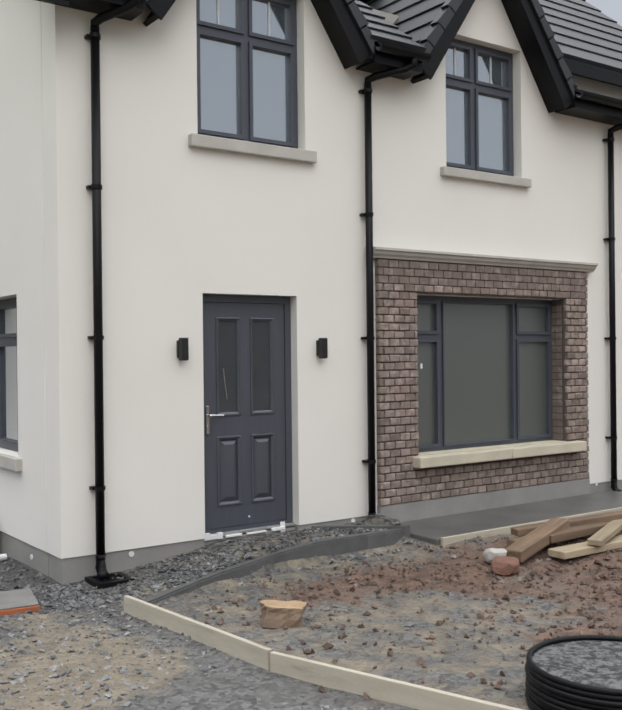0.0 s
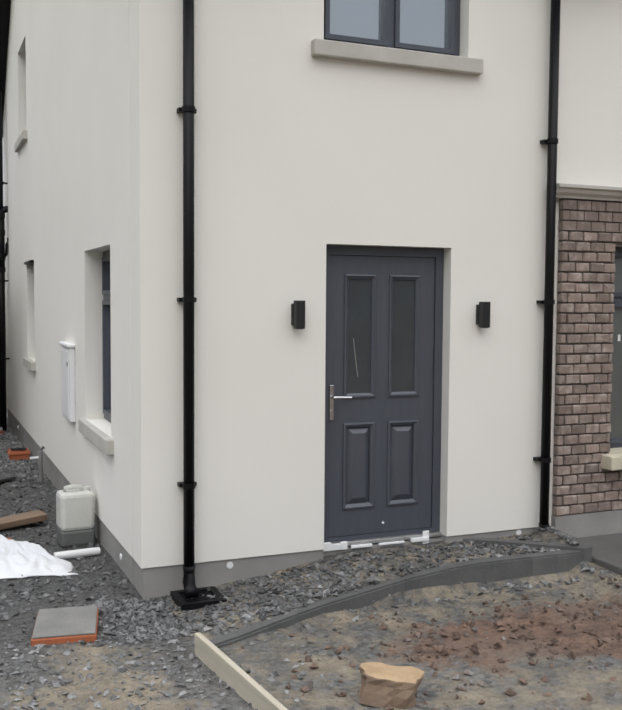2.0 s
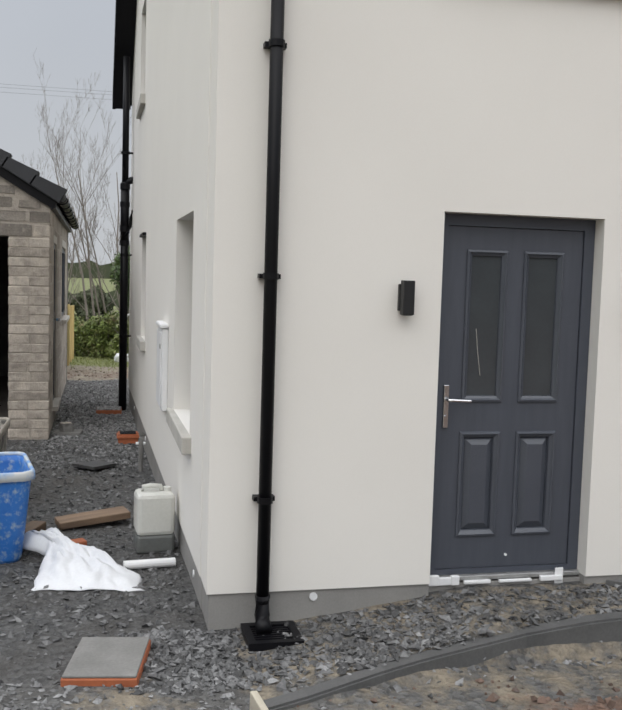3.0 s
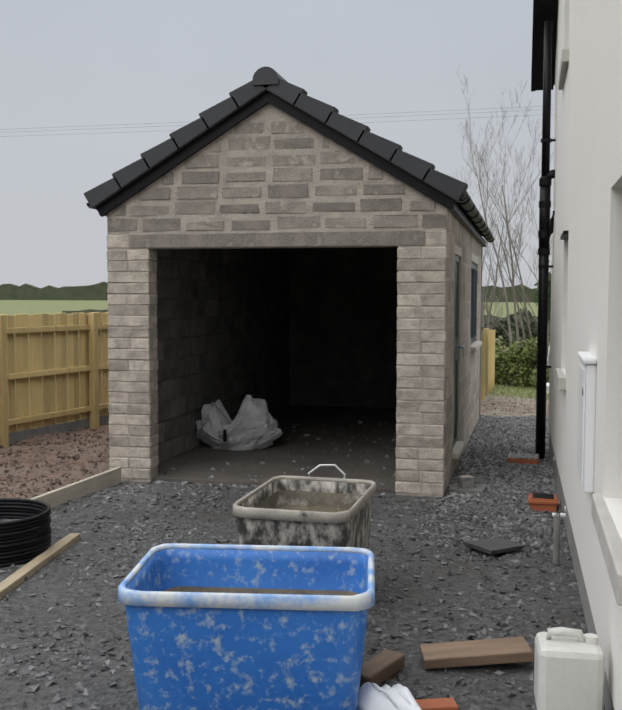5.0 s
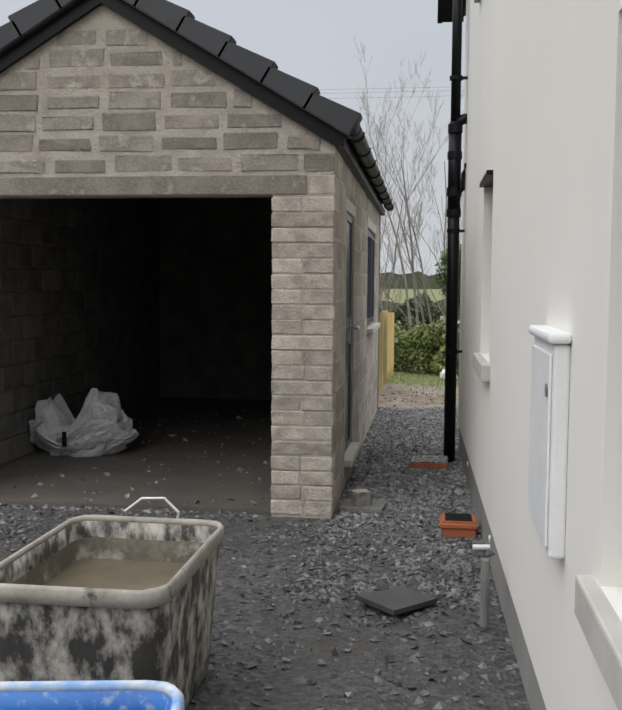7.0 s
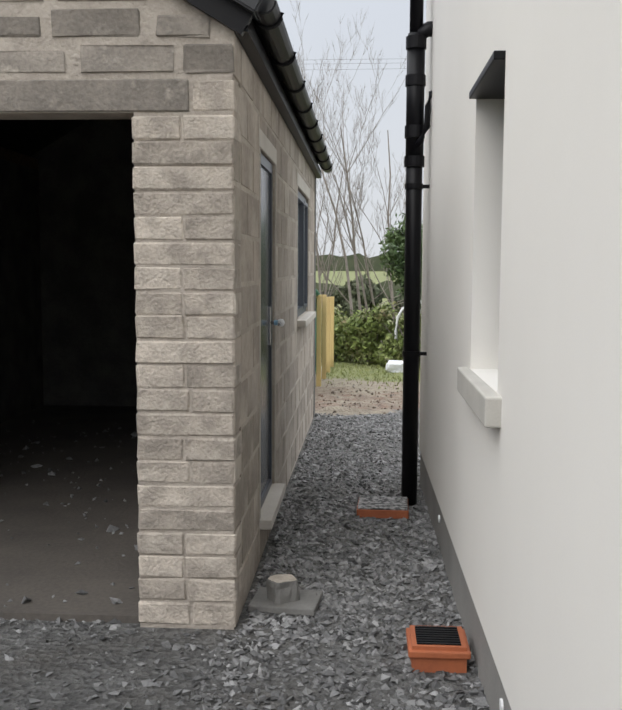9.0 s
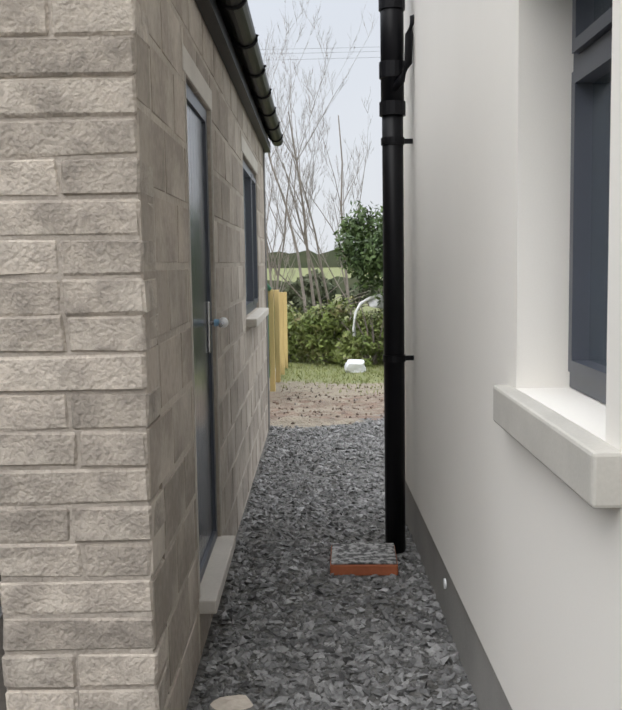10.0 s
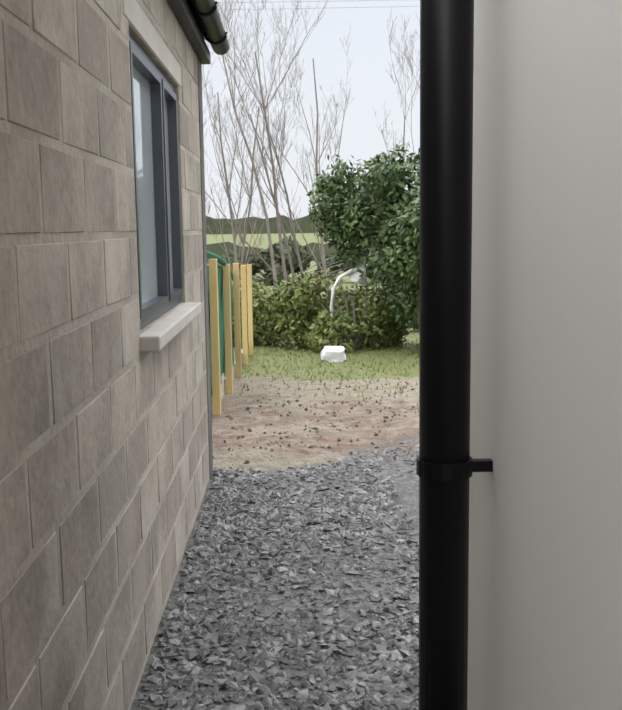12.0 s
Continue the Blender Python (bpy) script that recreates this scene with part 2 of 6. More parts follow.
SIDEGLASS = glass("side_glass", (0.10, 0.12, 0.13), 0.5)
FROST = material("frosted_glass", (0.055, 0.062, 0.068), (0.045, 0.05, 0.055), 0.2, 5, 60, 0.1, 0.002)
INSIDE = material("bare_plaster", (0.45, 0.43, 0.41), (0.38, 0.36, 0.34), 0.9, 3, 60, 0.2, 0.002)


def ground_material():
    m = bpy.data.materials.new("site_ground")
    m.use_nodes = True
    n, l = m.node_tree.nodes, m.node_tree.links
    b = n["Principled BSDF"]
    tc = n.new("ShaderNodeTexCoord")
    att = n.new("ShaderNodeAttribute")
    att.attribute_name = "zone"
    sepc = n.new("ShaderNodeSeparateColor")
    l.new(att.outputs["Color"], sepc.inputs[0])

    def noise_tex(scale, detail=6, rough=0.6):
        q = n.new("ShaderNodeTexNoise")
        q.inputs["Scale"].default_value, q.inputs["Detail"].default_value, q.inputs["Roughness"].default_value = scale, detail, rough
        l.new(tc.outputs["Object"], q.inputs["Vector"])
        return q.outputs[0]

    def two(a, c, f, lo, hi):
        r = n.new("ShaderNodeMapRange")
        r.inputs["From Min"].default_value, r.inputs["From Max"].default_value = lo, hi
        l.new(f, r.inputs["Value"])
        x = n.new("ShaderNodeMix")
        x.data_type = "RGBA"
        for key, v in (("A", a), ("B", c)):
            if isinstance(v, tuple):
                x.inputs[key].default_value = (*v, 1)
            else:
                l.new(v, x.inputs[key])
        l.new(r.outputs[0], x.inputs["Factor"])
        return x.outputs["Result"]

    coarse, mid, fine = noise_tex(1.3), noise_tex(9), noise_tex(38)
    vor = n.new("ShaderNodeTexVoronoi")
    vor.inputs["Scale"].default_value = 34
    l.new(tc.outputs["Object"], vor.inputs["Vector"])
    vsep = n.new("ShaderNodeSeparateColor")
    l.new(vor.outputs["Color"], vsep.inputs[0])
    gravel = two((0.065, 0.064, 0.062), (0.19, 0.188, 0.183), vsep.outputs[0], 0.0, 1.0)
    gravel = two(gravel, (0.11, 0.104, 0.095), coarse, 0.45, 0.75)
    wet = two((0.036, 0.036, 0.036), (0.10, 0.099, 0.098), vsep.outputs[0], 0.0, 1.0)
    wet = two(wet, (0.058, 0.053, 0.048), coarse, 0.45, 0.75)
    gravel = two(gravel, wet, att.outputs["Alpha"], 0.15, 0.85)
    sand = two((0.165, 0.138, 0.103), (0.265, 0.228, 0.172), mid, 0.35, 0.65)
    red = two((0.085, 0.058, 0.045), (0.185, 0.115, 0.083), mid, 0.32, 0.62)
    red = two(red, (0.16, 0.125, 0.10), coarse, 0.5, 0.68)
    grass = two((0.095, 0.12, 0.038), (0.175, 0.178, 0.07), mid, 0.35, 0.65)

    def edged(channel, width=0.5):
        s = n.new("ShaderNodeMath")
        s.operation = "ADD"
        l.new(channel, s.inputs[0])
        w = n.new("ShaderNodeMath")
        w.operation = "MULTIPLY_ADD"
        l.new(noise_tex(5, 8, 0.7), w.inputs[0])
        w.inputs[1].default_value, w.inputs[2].default_value = 1.4, -0.7
        l.new(w.outputs[0], s.inputs[1])
        return s.outputs[0]

    col = two(gravel, sand, edged(sepc.outputs[2]), 0.4, 0.62)
    col = two(col, red, edged(sepc.outputs[0]), 0.4, 0.62)
    col = two(col, grass, edged(sepc.outputs[1]), 0.4, 0.62)
    l.new(col, b.inputs["Base Color"])
    b.inputs["Roughness"].default_value = 0.85
    add = n.new("ShaderNodeMath")
    add.operation = "ADD"
    l.new(fine, add.inputs[0])
    l.new(vor.outputs["Distance"], add.inputs[1])
    bp = n.new("ShaderNodeBump")
    bp.inputs["Strength"].default_value, bp.inputs["Distance"].default_value = 0.8, 0.02
    l.new(add.outputs[0], bp.inputs["Height"])
    l.new(bp.outputs[0], b.inputs["Normal"])
    return m


GROUND = ground_material()


# ---- builders ----
def finish(bm, name, mat, smooth=False):
    bmesh.ops.recalc_face_normals(bm, faces=bm.faces)
    me = bpy.data.meshes.new(name)
    bm.to_mesh(me)
    bm.free()
    me.materials.append(mat)
    if smooth:
        me.polygons.foreach_set("use_smooth", [True] * len(me.polygons))
    return me


def part(name, bm, mat, parent, label="", smooth=False):
    """Links a bmesh as one mesh object under a thing or a part."""
    ob = new(name, finish(bm, name, mat, smooth))
    ob.parent = parent
    if label:
        ob["label"] = label
    return ob


def solid(name, bm, mat, label, category, kind="", m=None, smooth=False):
    """A top-level thing of one mesh."""
    ob = new(name, finish(bm, name, mat, smooth))
    if m is not None:
        ob.matrix_world = m
    return tagged(ob, label, category, kind=kind)


def thing(name, m, label, category, group="", kind=""):
    ob = new(name)
    ob.empty_display_size = 0.1
    ob.matrix_world = m
    return tagged(ob, label, category, group, kind)


def box(bm, x0, x1, y0, y1, z0, z1, bevel=0.0):
    made = bmesh.ops.create_cube(bm, size=1, matrix=Matrix.LocRotScale(((x0 + x1) / 2, (y0 + y1) / 2, (z0 + z1) / 2), None, (x1 - x0, y1 - y0, z1 - z0)))
    if bevel:
        edges = list({e for v in made["verts"] for e in v.link_edges})
        bmesh.ops.bevel(bm, geom=edges, offset=bevel, segments=2, affect="EDGES", profile=0.5)
    return bm


def boxed(*dims, bevel=0.0):
    return box(bmesh.new(), *dims, bevel=bevel)


def prism(bm, pts, m, depth):
    """A polygon (u, v) extruded by depth; m carries (u, w, v) to the world."""
    a = [bm.verts.new(m @ Vector((u, 0, v))) for u, v in pts]
    b = [bm.verts.new(m @ Vector((u, depth, v))) for u, v in pts]
    bm.faces.new(a)
    bm.faces.new(b[::-1])
    for i in range(len(pts)):
        j = (i + 1) % len(pts)
        bm.faces.new((a[i], b[i], b[j], a[j]))
    return bm


def wall_holes(bm, u0, u1, v0, v1, holes, m, depth):
    """A wall with openings that go through it; m carries (u, w, v) to the world."""
    us = sorted({u0, u1, *[h[0] for h in holes], *[h[1] for h in holes]})
    vs = sorted({v0, v1, *[h[2] for h in holes], *[h[3] for h in holes]})
    verts = {}

    def vert(u, w, v):
        key = (u, w, v)
        if key not in verts:
            verts[key] = bm.verts.new(m @ Vector(key))
        return verts[key]

    def filled(i, j):
        if not (0 <= i < len(us) - 1 and 0 <= j < len(vs) - 1):
            return False
        cu, cv = (us[i] + us[i + 1]) / 2, (vs[j] + vs[j + 1]) / 2
        return not any(h[0] < cu < h[1] and h[2] < cv < h[3] for h in holes)

    for i in range(len(us) - 1):
        for j in range(len(vs) - 1):
            if not filled(i, j):
                continue
            a, b, c, d = us[i], us[i + 1], vs[j], vs[j + 1]
            for w in (0, depth):
                bm.faces.new((vert(a, w, c), vert(b, w, c), vert(b, w, d), vert(a, w, d)))
            for ii, jj, p, q in ((i - 1, j, (a, c), (a, d)), (i + 1, j, (b, c), (b, d)), (i, j - 1, (a, c), (b, c)), (i, j + 1, (a, d), (b, d))):
                if not filled(ii, jj):
                    bm.faces.new((vert(p[0], 0, p[1]), vert(q[0], 0, q[1]), vert(q[0], depth, q[1]), vert(p[0], depth, p[1])))
    return bm


def tube(bm, pts, r, sides=10, closed=False, radii=None):
    """A round tube along points."""
    pts = [Vector(p) for p in pts]
    rings = []
    up = Vector((0.13, 0.29, 0.95))
    for i, p in enumerate(pts):
        if closed:
            d = pts[(i + 1) % len(pts)] - pts[i - 1]
        else:
            d = pts[min(i + 1, len(pts) - 1)] - pts[max(i - 1, 0)]
        d.normalize()
        a = d.cross(up if abs(d.dot(up)) < 0.95 else Vector((1, 0, 0))).normalized()
        b = d.cross(a)
        rad = radii[i] if radii else r
        rings.append([bm.verts.new(p + (a * math.cos(k * math.tau / sides) + b * math.sin(k * math.tau / sides)) * rad) for k in range(sides)])
    last = len(rings) if closed else len(rings) - 1
    for i in range(last):
        r0, r1 = rings[i], rings[(i + 1) % len(rings)]
        for k in range(sides):
            bm.faces.new((r0[k], r0[(k + 1) % sides], r1[(k + 1) % sides], r1[k]))
    if not closed:
        bm.faces.new(rings[0][::-1])
        bm.faces.new(rings[-1])
    return bm


def tubed(pts, r, sides=10, closed=False, radii=None):
    return tube(bmesh.new(), pts, r, sides, closed, radii)


PIECES = {}


def piece_mesh(name, w, d, h, mat, chamfer=0.006, jitter=0.0, variant=0):
    """A chamfered block with slightly uneven corners, shared by alike pieces; its front-left-bottom corner is the origin."""
    key = (name, round(w, 3), round(d, 3), round(h, 3), variant)
    if key not in PIECES:
        bm = boxed(0, w, 0, d, 0, h)
        bmesh.ops.bevel(bm, geom=list(bm.edges), offset=chamfer, segments=1, affect="EDGES")
        rnd = random.Random(hash((round(w * 1000), round(h * 1000), variant)) % 9973)
        for v in bm.verts:
            v.co += Vector([rnd.uniform(-jitter, jitter) for _ in range(3)])
        PIECES[key] = finish(bm, name, mat)
    return PIECES[key]


def piece(name, mesh, parent, m):
    ob = new(name, mesh)
    ob.parent = parent
    ob.matrix_local = m
    return ob


def smooth_noise(x, y, s):
    return noise.noise(Vector((x * s, y * s, 3.7)))


# ---- ground: one sheet to the horizon ----
KERB_LINE = [(2.80, 6.15), (3.5, 6.37), (4.2, 6.50), (4.9, 6.55), (5.54, 6.53)]


def lerp_table(v, table):
    for (a, fa), (b, fb) in zip(table, table[1:]):
        if v <= b:
            k = min(max((v - a) / (b - a), 0), 1)
            return fa + (fb - fa) * k
    return table[-1][1]


def ramp01(v, a, b):
    return min(max((v - a) / (b - a), 0.0), 1.0)


def ground_height(x, y):
    z = lerp_table(y, [(-5, 0.04), (5, 0.05), (8, 0.06), (13, -0.02), (16, -0.03), (20, -0.10), (24, -0.32), (30, -0.58), (60, -0.8), (120, -2.5), (400, 1.5), (3000, 4.0)])
    if x > 5.5 and 5.6 < y < 7:
        z += 0.06 * ramp01(y, 5.6, 6.1)
    if 2.8 < x < 5.6 and 6.0 < y < 7.6:
        edge = lerp_table(x, KERB_LINE)
        z += 0.145 * ramp01(x, 2.9, 4.1) * ramp01(y, edge + 0.02, edge + 0.10)
    if -12 < x < 14 and -6 < y < 24:
        red = red_zone(x, y)
        z += (0.012 + 0.05 * red) * (smooth_noise(x, y, 1.7) + 0.6 * smooth_noise(x, y, 4.5)) + 0.03 * red * smooth_noise(x, y, 9.0)
        if -1.9 < x < 1.6 and 13 < y < 19.7:
            z = min(z, -0.03)
    if 20.2 < y < 24 and x > 1.6:
        z += 0.05 * smooth_noise(x, y, 1.3) + 0.045 * smooth_noise(x, y, 3.7)
    return z


def board_x(y):
    return lerp_table(y, [(-3, 6.0), (2.4, 3.60), (3.52, 3.20), (4.58, 2.90), (6.1, 2.75)])


def red_zone(x, y):
    a = ramp01(x - board_x(y), 0.35, 1.5) * ramp01(6.4 - y, 0.0, 0.6) if y < 6.5 and x > 2.8 else 0.0
    b = ramp01(-1.78 - x, 0.0, 0.15) * ramp01(y, 9.0, 10.5) * ramp01(-x, -6, 0) * (1 - ramp01(-x, 5.0, 5.8)) * (1 - ramp01(y, 18.5, 20.5))
    return max(a * ramp01(smooth_noise(x, y, 0.9) + 0.55 + 0.35 * ramp01(x, 3.6, 5), 0, 0.6), b)


def wetness(x, y):
    """Dark wet chippings in the yard and the mouth of the passage, drier towards the garden."""
    return ramp01(y + 0.6 * smooth_noise(x, y, 0.7), 5.5, 6.9) * (1 - 0.85 * ramp01(y + 0.8 * smooth_noise(x, y, 0.9), 11.6, 14.2))


def zone_colour(x, y):
    red = red_zone(x, y)
    grass = ramp01(y + 0.9 * (x - 2.3), 23.4, 26.2) * ramp01(smooth_noise(x, y, 0.9) + 0.55 + ramp01(y, 25, 27), 0, 0.7)
    grass = max(0.8 * grass, ramp01(-x, 5.2, 6.0), ramp01(x, 13, 15) * ramp01(y, 3, 4))
    sand = 0.0
    if y < 7.2:
        sand = 0.95 * ramp01(6.9 - y, 0, 0.9) * (1 - ramp01(x - board_x(y), -0.5, 0.1)) * ramp01(smooth_noise(x, y, 0.8) + 0.62, 0.1, 0.6)
        if x > board_x(y):
            sand = max(sand, 0.5)
    if y > 19.4:
        sand = max(sand, ramp01(y + 0.9 * smooth_noise(x, y, 0.7) - 0.55 * max(x - 1.6, 0), 19.7, 20.5))
    if 19.8 < y < 24.5:
        red = max(red, 0.52 * ramp01(smooth_noise(x + 9, y, 1.1) + 0.3, 0, 0.4))
    return (red, grass, sand, wetness(x, y))


def spaced(lo, hi, step, reach):
    inner = list(np.arange(lo, hi + step / 2, step))
    out, d = [], step
    while d < reach:
        d *= 1.45
        out.append(d)
    return [lo - d for d in reversed(out)] + inner + [hi + d for d in out]


def build_ground():
    xs, ys = spaced(-7, 10, 0.11, 2600), spaced(-2, 27, 0.13, 2600)
    verts = [(x, y, ground_height(x, y)) for y in ys for x in xs]
    w = len(xs)
    faces = [(j * w + i, j * w + i + 1, (j + 1) * w + i + 1, (j + 1) * w + i) for j in range(len(ys) - 1) for i in range(w - 1)]
    me = bpy.data.meshes.new("ground")
    me.from_pydata([tuple(map(float, v)) for v in verts], [], faces)
    zone = me.attributes.new("zone", "FLOAT_COLOR", "POINT")
    zone.data.foreach_set("color", [c for v in verts for c in zone_colour(v[0], v[1])])
    me.polygons.foreach_set("use_smooth", [True] * len(faces))
    me.materials.append(GROUND)
    tagged(new("ground", me), "dark gravel, sandy dirt, red soil and far grass", "ground", kind="structure")


build_ground()

# ---- house ----
FY, SX = 7.09, 2.65
FRONT = pose(0, FY, 0)
SLANT = 0.0118
SIDE = Matrix(((-SLANT, 1, 0, SX + SLANT * 7.09), (1, 0, 0, 0), (0, 0, 1, 0), (0, 0, 0, 1)))


def side_x(y):
    return SX - SLANT * (y - 7.09)


DOOR = (3.87, 4.81, 0.235, 2.27)
U1, U2, BAY = (3.84, 4.92, 3.56, 4.95), (6.64, 7.74, 3.60, 4.96), (6.18, 8.36, 0.76, 2.33)
S1, S2, S3 = (8.02, 9.08, 0.93, 2.28), (12.50, 13.25, 1.18, 2.34), (13.1, 14.0, 3.88, 5.0)
EAVE, BACK, RIGHT = 4.50, 16.20, 12.2
PITCH = math.tan(radians(44))
RIDGE_Y = (FY + BACK) / 2


def gable_pieces(bm, win, half, slope):
    """The wall over the eaves in a front gable, round the top of its window."""
    c = (win[0] + win[1]) / 2
    top = win[3]
    at = lambda z: half - (z - EAVE) / slope
    prism(bm, [(c - half, EAVE), (win[0], EAVE), (win[0], top), (c - at(top), top)], FRONT, 0.3)
    prism(bm, [(win[1], EAVE), (c + half, EAVE), (c + at(top), top), (win[1], top)], FRONT, 0.3)
    prism(bm, [(c - at(top), top), (c + at(top), top), (c, EAVE + half * slope)], FRONT, 0.3)


GSLOPE, GHALF = math.tan(radians(53)), 1.08
bm = bmesh.new()
wall_holes(bm, SX, RIGHT, 0.25, EAVE, [(*DOOR[:2], 0.25, DOOR[3]), (*U1[:3], EAVE), (*U2[:3], EAVE), BAY], FRONT, 0.3)
gable_pieces(bm, U1, GHALF, GSLOPE)
gable_pieces(bm, U2, GHALF, GSLOPE)
solid("wall_south", bm, RENDER, "off-white smooth rendered front wall of the house", "wall", "structure")
bm = bmesh.new()
wall_holes(bm, FY + 0.3, BACK, 0.25, 5.2, [S1, S2, S3], SIDE, 0.3)
prism(bm, [(FY + 0.3, 5.2), (BACK, 5.2), (BACK, 5.25), (RIDGE_Y, EAVE + (RIDGE_Y - FY) * PITCH - 0.1), (FY + 0.3, 5.25)], SIDE, 0.3)
solid("wall_west", bm, RENDER, "off-white smooth rendered side wall of the house", "wall", "structure")
for n, dims in (("wall_north", (SX, RIGHT, BACK, BACK + 0.3, 0.0, EAVE)), ("wall_east", (RIGHT, RIGHT + 0.3, FY, BACK, 0.0, EAVE))):
    solid(n, boxed(*dims), RENDER, "off-white rendered outer wall of the house", "wall", "structure")
bm = boxed(SX + 0.012, DOOR[0], FY + 0.012, FY + 0.3, -0.3, 0.248)
box(bm, DOOR[1], RIGHT, FY + 0.012, FY + 0.3, -0.3, 0.248)
box(bm, DOOR[0], DOOR[1], FY + 0.06, FY + 0.3, -0.3, 0.225)
wall_holes(bm, FY + 0.302, BACK, -0.3, 0.248, [], SIDE @ pose(0, 0.012, 0), 0.28)
solid("trim_plinth", bm, PLINTH, "grey painted plinth along the foot of the house", "plinth", "structure")
solid("floor_upper", boxed(SX + 0.3, RIGHT, FY + 0.3, BACK, 2.75, 2.95), INSIDE, "plain floor between the storeys", "floor", "structure")
solid("floor_lower", boxed(SX + 0.3, RIGHT, FY + 0.3, BACK, 0.0, 0.2), INSIDE, "plain ground floor inside the house", "floor", "structure")
solid("ceiling_house", boxed(SX + 0.3, RIGHT, FY + 0.65, BACK, EAVE + 0.7, EAVE + 0.8), INSIDE, "plain ceiling of the upper storey", "ceiling", "structure")
solid("wall_inner", boxed(SX + 0.3, RIGHT, FY + 4.0, FY + 4.1, 0.2, EAVE), INSIDE, "plain inner wall of the house", "wall", "structure")
solid("wall_inner_cross", boxed(5.6, 5.7, FY + 0.3, FY + 4.0, 0.2, EAVE), INSIDE, "plain inner cross wall of the house", "wall", "structure")


# roofs
def roof_slope(bm, along0, along1, eave, ridge, m, course=0.30, thick=0.035, lift=0.03):
    """Overlapping courses of tiles from eave (d, z) to ridge (d, z); m carries (along, d, z) to the world."""
    d = Vector((ridge[0] - eave[0], ridge[1] - eave[1]))
    n = max(1, round(d.length / course))
    nor = Vector((-d.y, d.x)).normalized()
    if nor.y < 0:
        nor = -nor
    for i in range(n):
        a, b = Vector(eave) + d * (i / n), Vector(eave) + d * ((i + 1) / n)
        lo, hi = a + nor * lift, b + nor * 0.008
        pts = [a - nor * 0.02, lo + nor * thick, hi + nor * thick, b - nor * 0.02]
        va = [bm.verts.new(m @ Vector((along0, p.x, p.y))) for p in pts]
        vb = [bm.verts.new(m @ Vector((along1, p.x, p.y))) for p in pts]
        bm.faces.new(va)
        bm.faces.new(vb[::-1])
        for k in range(4):
            bm.faces.new((va[k], vb[k], vb[(k + 1) % 4], va[(k + 1) % 4]))


MAIN = Matrix.Identity(4)
ALONGY = Matrix(((0, 1, 0, 0), (1, 0, 0, 0), (0, 0, 1, 0), (0, 0, 0, 1)))
house_roof = thing("roof_house", pose(0, 0, 0), "steep dark tiled house roof with two front gables", "roof", kind="structure")
ov = 0.26
ridge_z = EAVE + (RIDGE_Y - FY) * PITCH
bm = bmesh.new()
roof_slope(bm, SX - 0.22, 8.3, (FY + 1.5, EAVE + 1.5 * PITCH), (RIDGE_Y, ridge_z), MAIN)
part("front_slope", bm, TILE, house_roof)
C1, C2 = (U1[0] + U1[1]) / 2, (U2[0] + U2[1]) / 2
for xa, xb in ((SX - 0.22, C1 - GHALF), (C1 + GHALF, C2 - GHALF), (C2 + GHALF, 8.3)):
    bm = bmesh.new()
    roof_slope(bm, xa, xb, (FY - ov, EAVE + 0.06), (FY + 1.5, EAVE + 1.5 * PITCH), MAIN, course=0.25)
    part("eave_slope", bm, TILE, house_roof)
bm = bmesh.new()
roof_slope(bm, 8.3, RIGHT, (FY - ov, EAVE + 0.02), (FY + 0.65, EAVE + 0.42), MAIN)
part("low_slope", bm, TILE, house_roof)
bm = bmesh.new()
roof_slope(bm, SX - 0.22, RIGHT, (BACK + ov, EAVE - ov * PITCH + 0.1), (RIDGE_Y, ridge_z), MAIN, course=0.8)
part("rear_slope", bm, TILE, house_roof)
bm = bmesh.new()
roof_slope(bm, 8.3, RIGHT + 0.2, (FY + 0.45, 5.22), (RIDGE_Y, ridge_z), MAIN, course=0.4)
part("dormer_slope", bm, TILE, house_roof)
part("dormer_wall", boxed(8.3, RIGHT, FY + 0.65, FY + 0.85, EAVE + 0.2, 5.2), RENDER, house_roof, "off-white rendered wall of the long dormer")
part("dormer_fascia", boxed(8.3, RIGHT + 0.2, FY + 0.42, FY + 0.46, 5.06, 5.22, bevel=0.004), BLACK, house_roof)
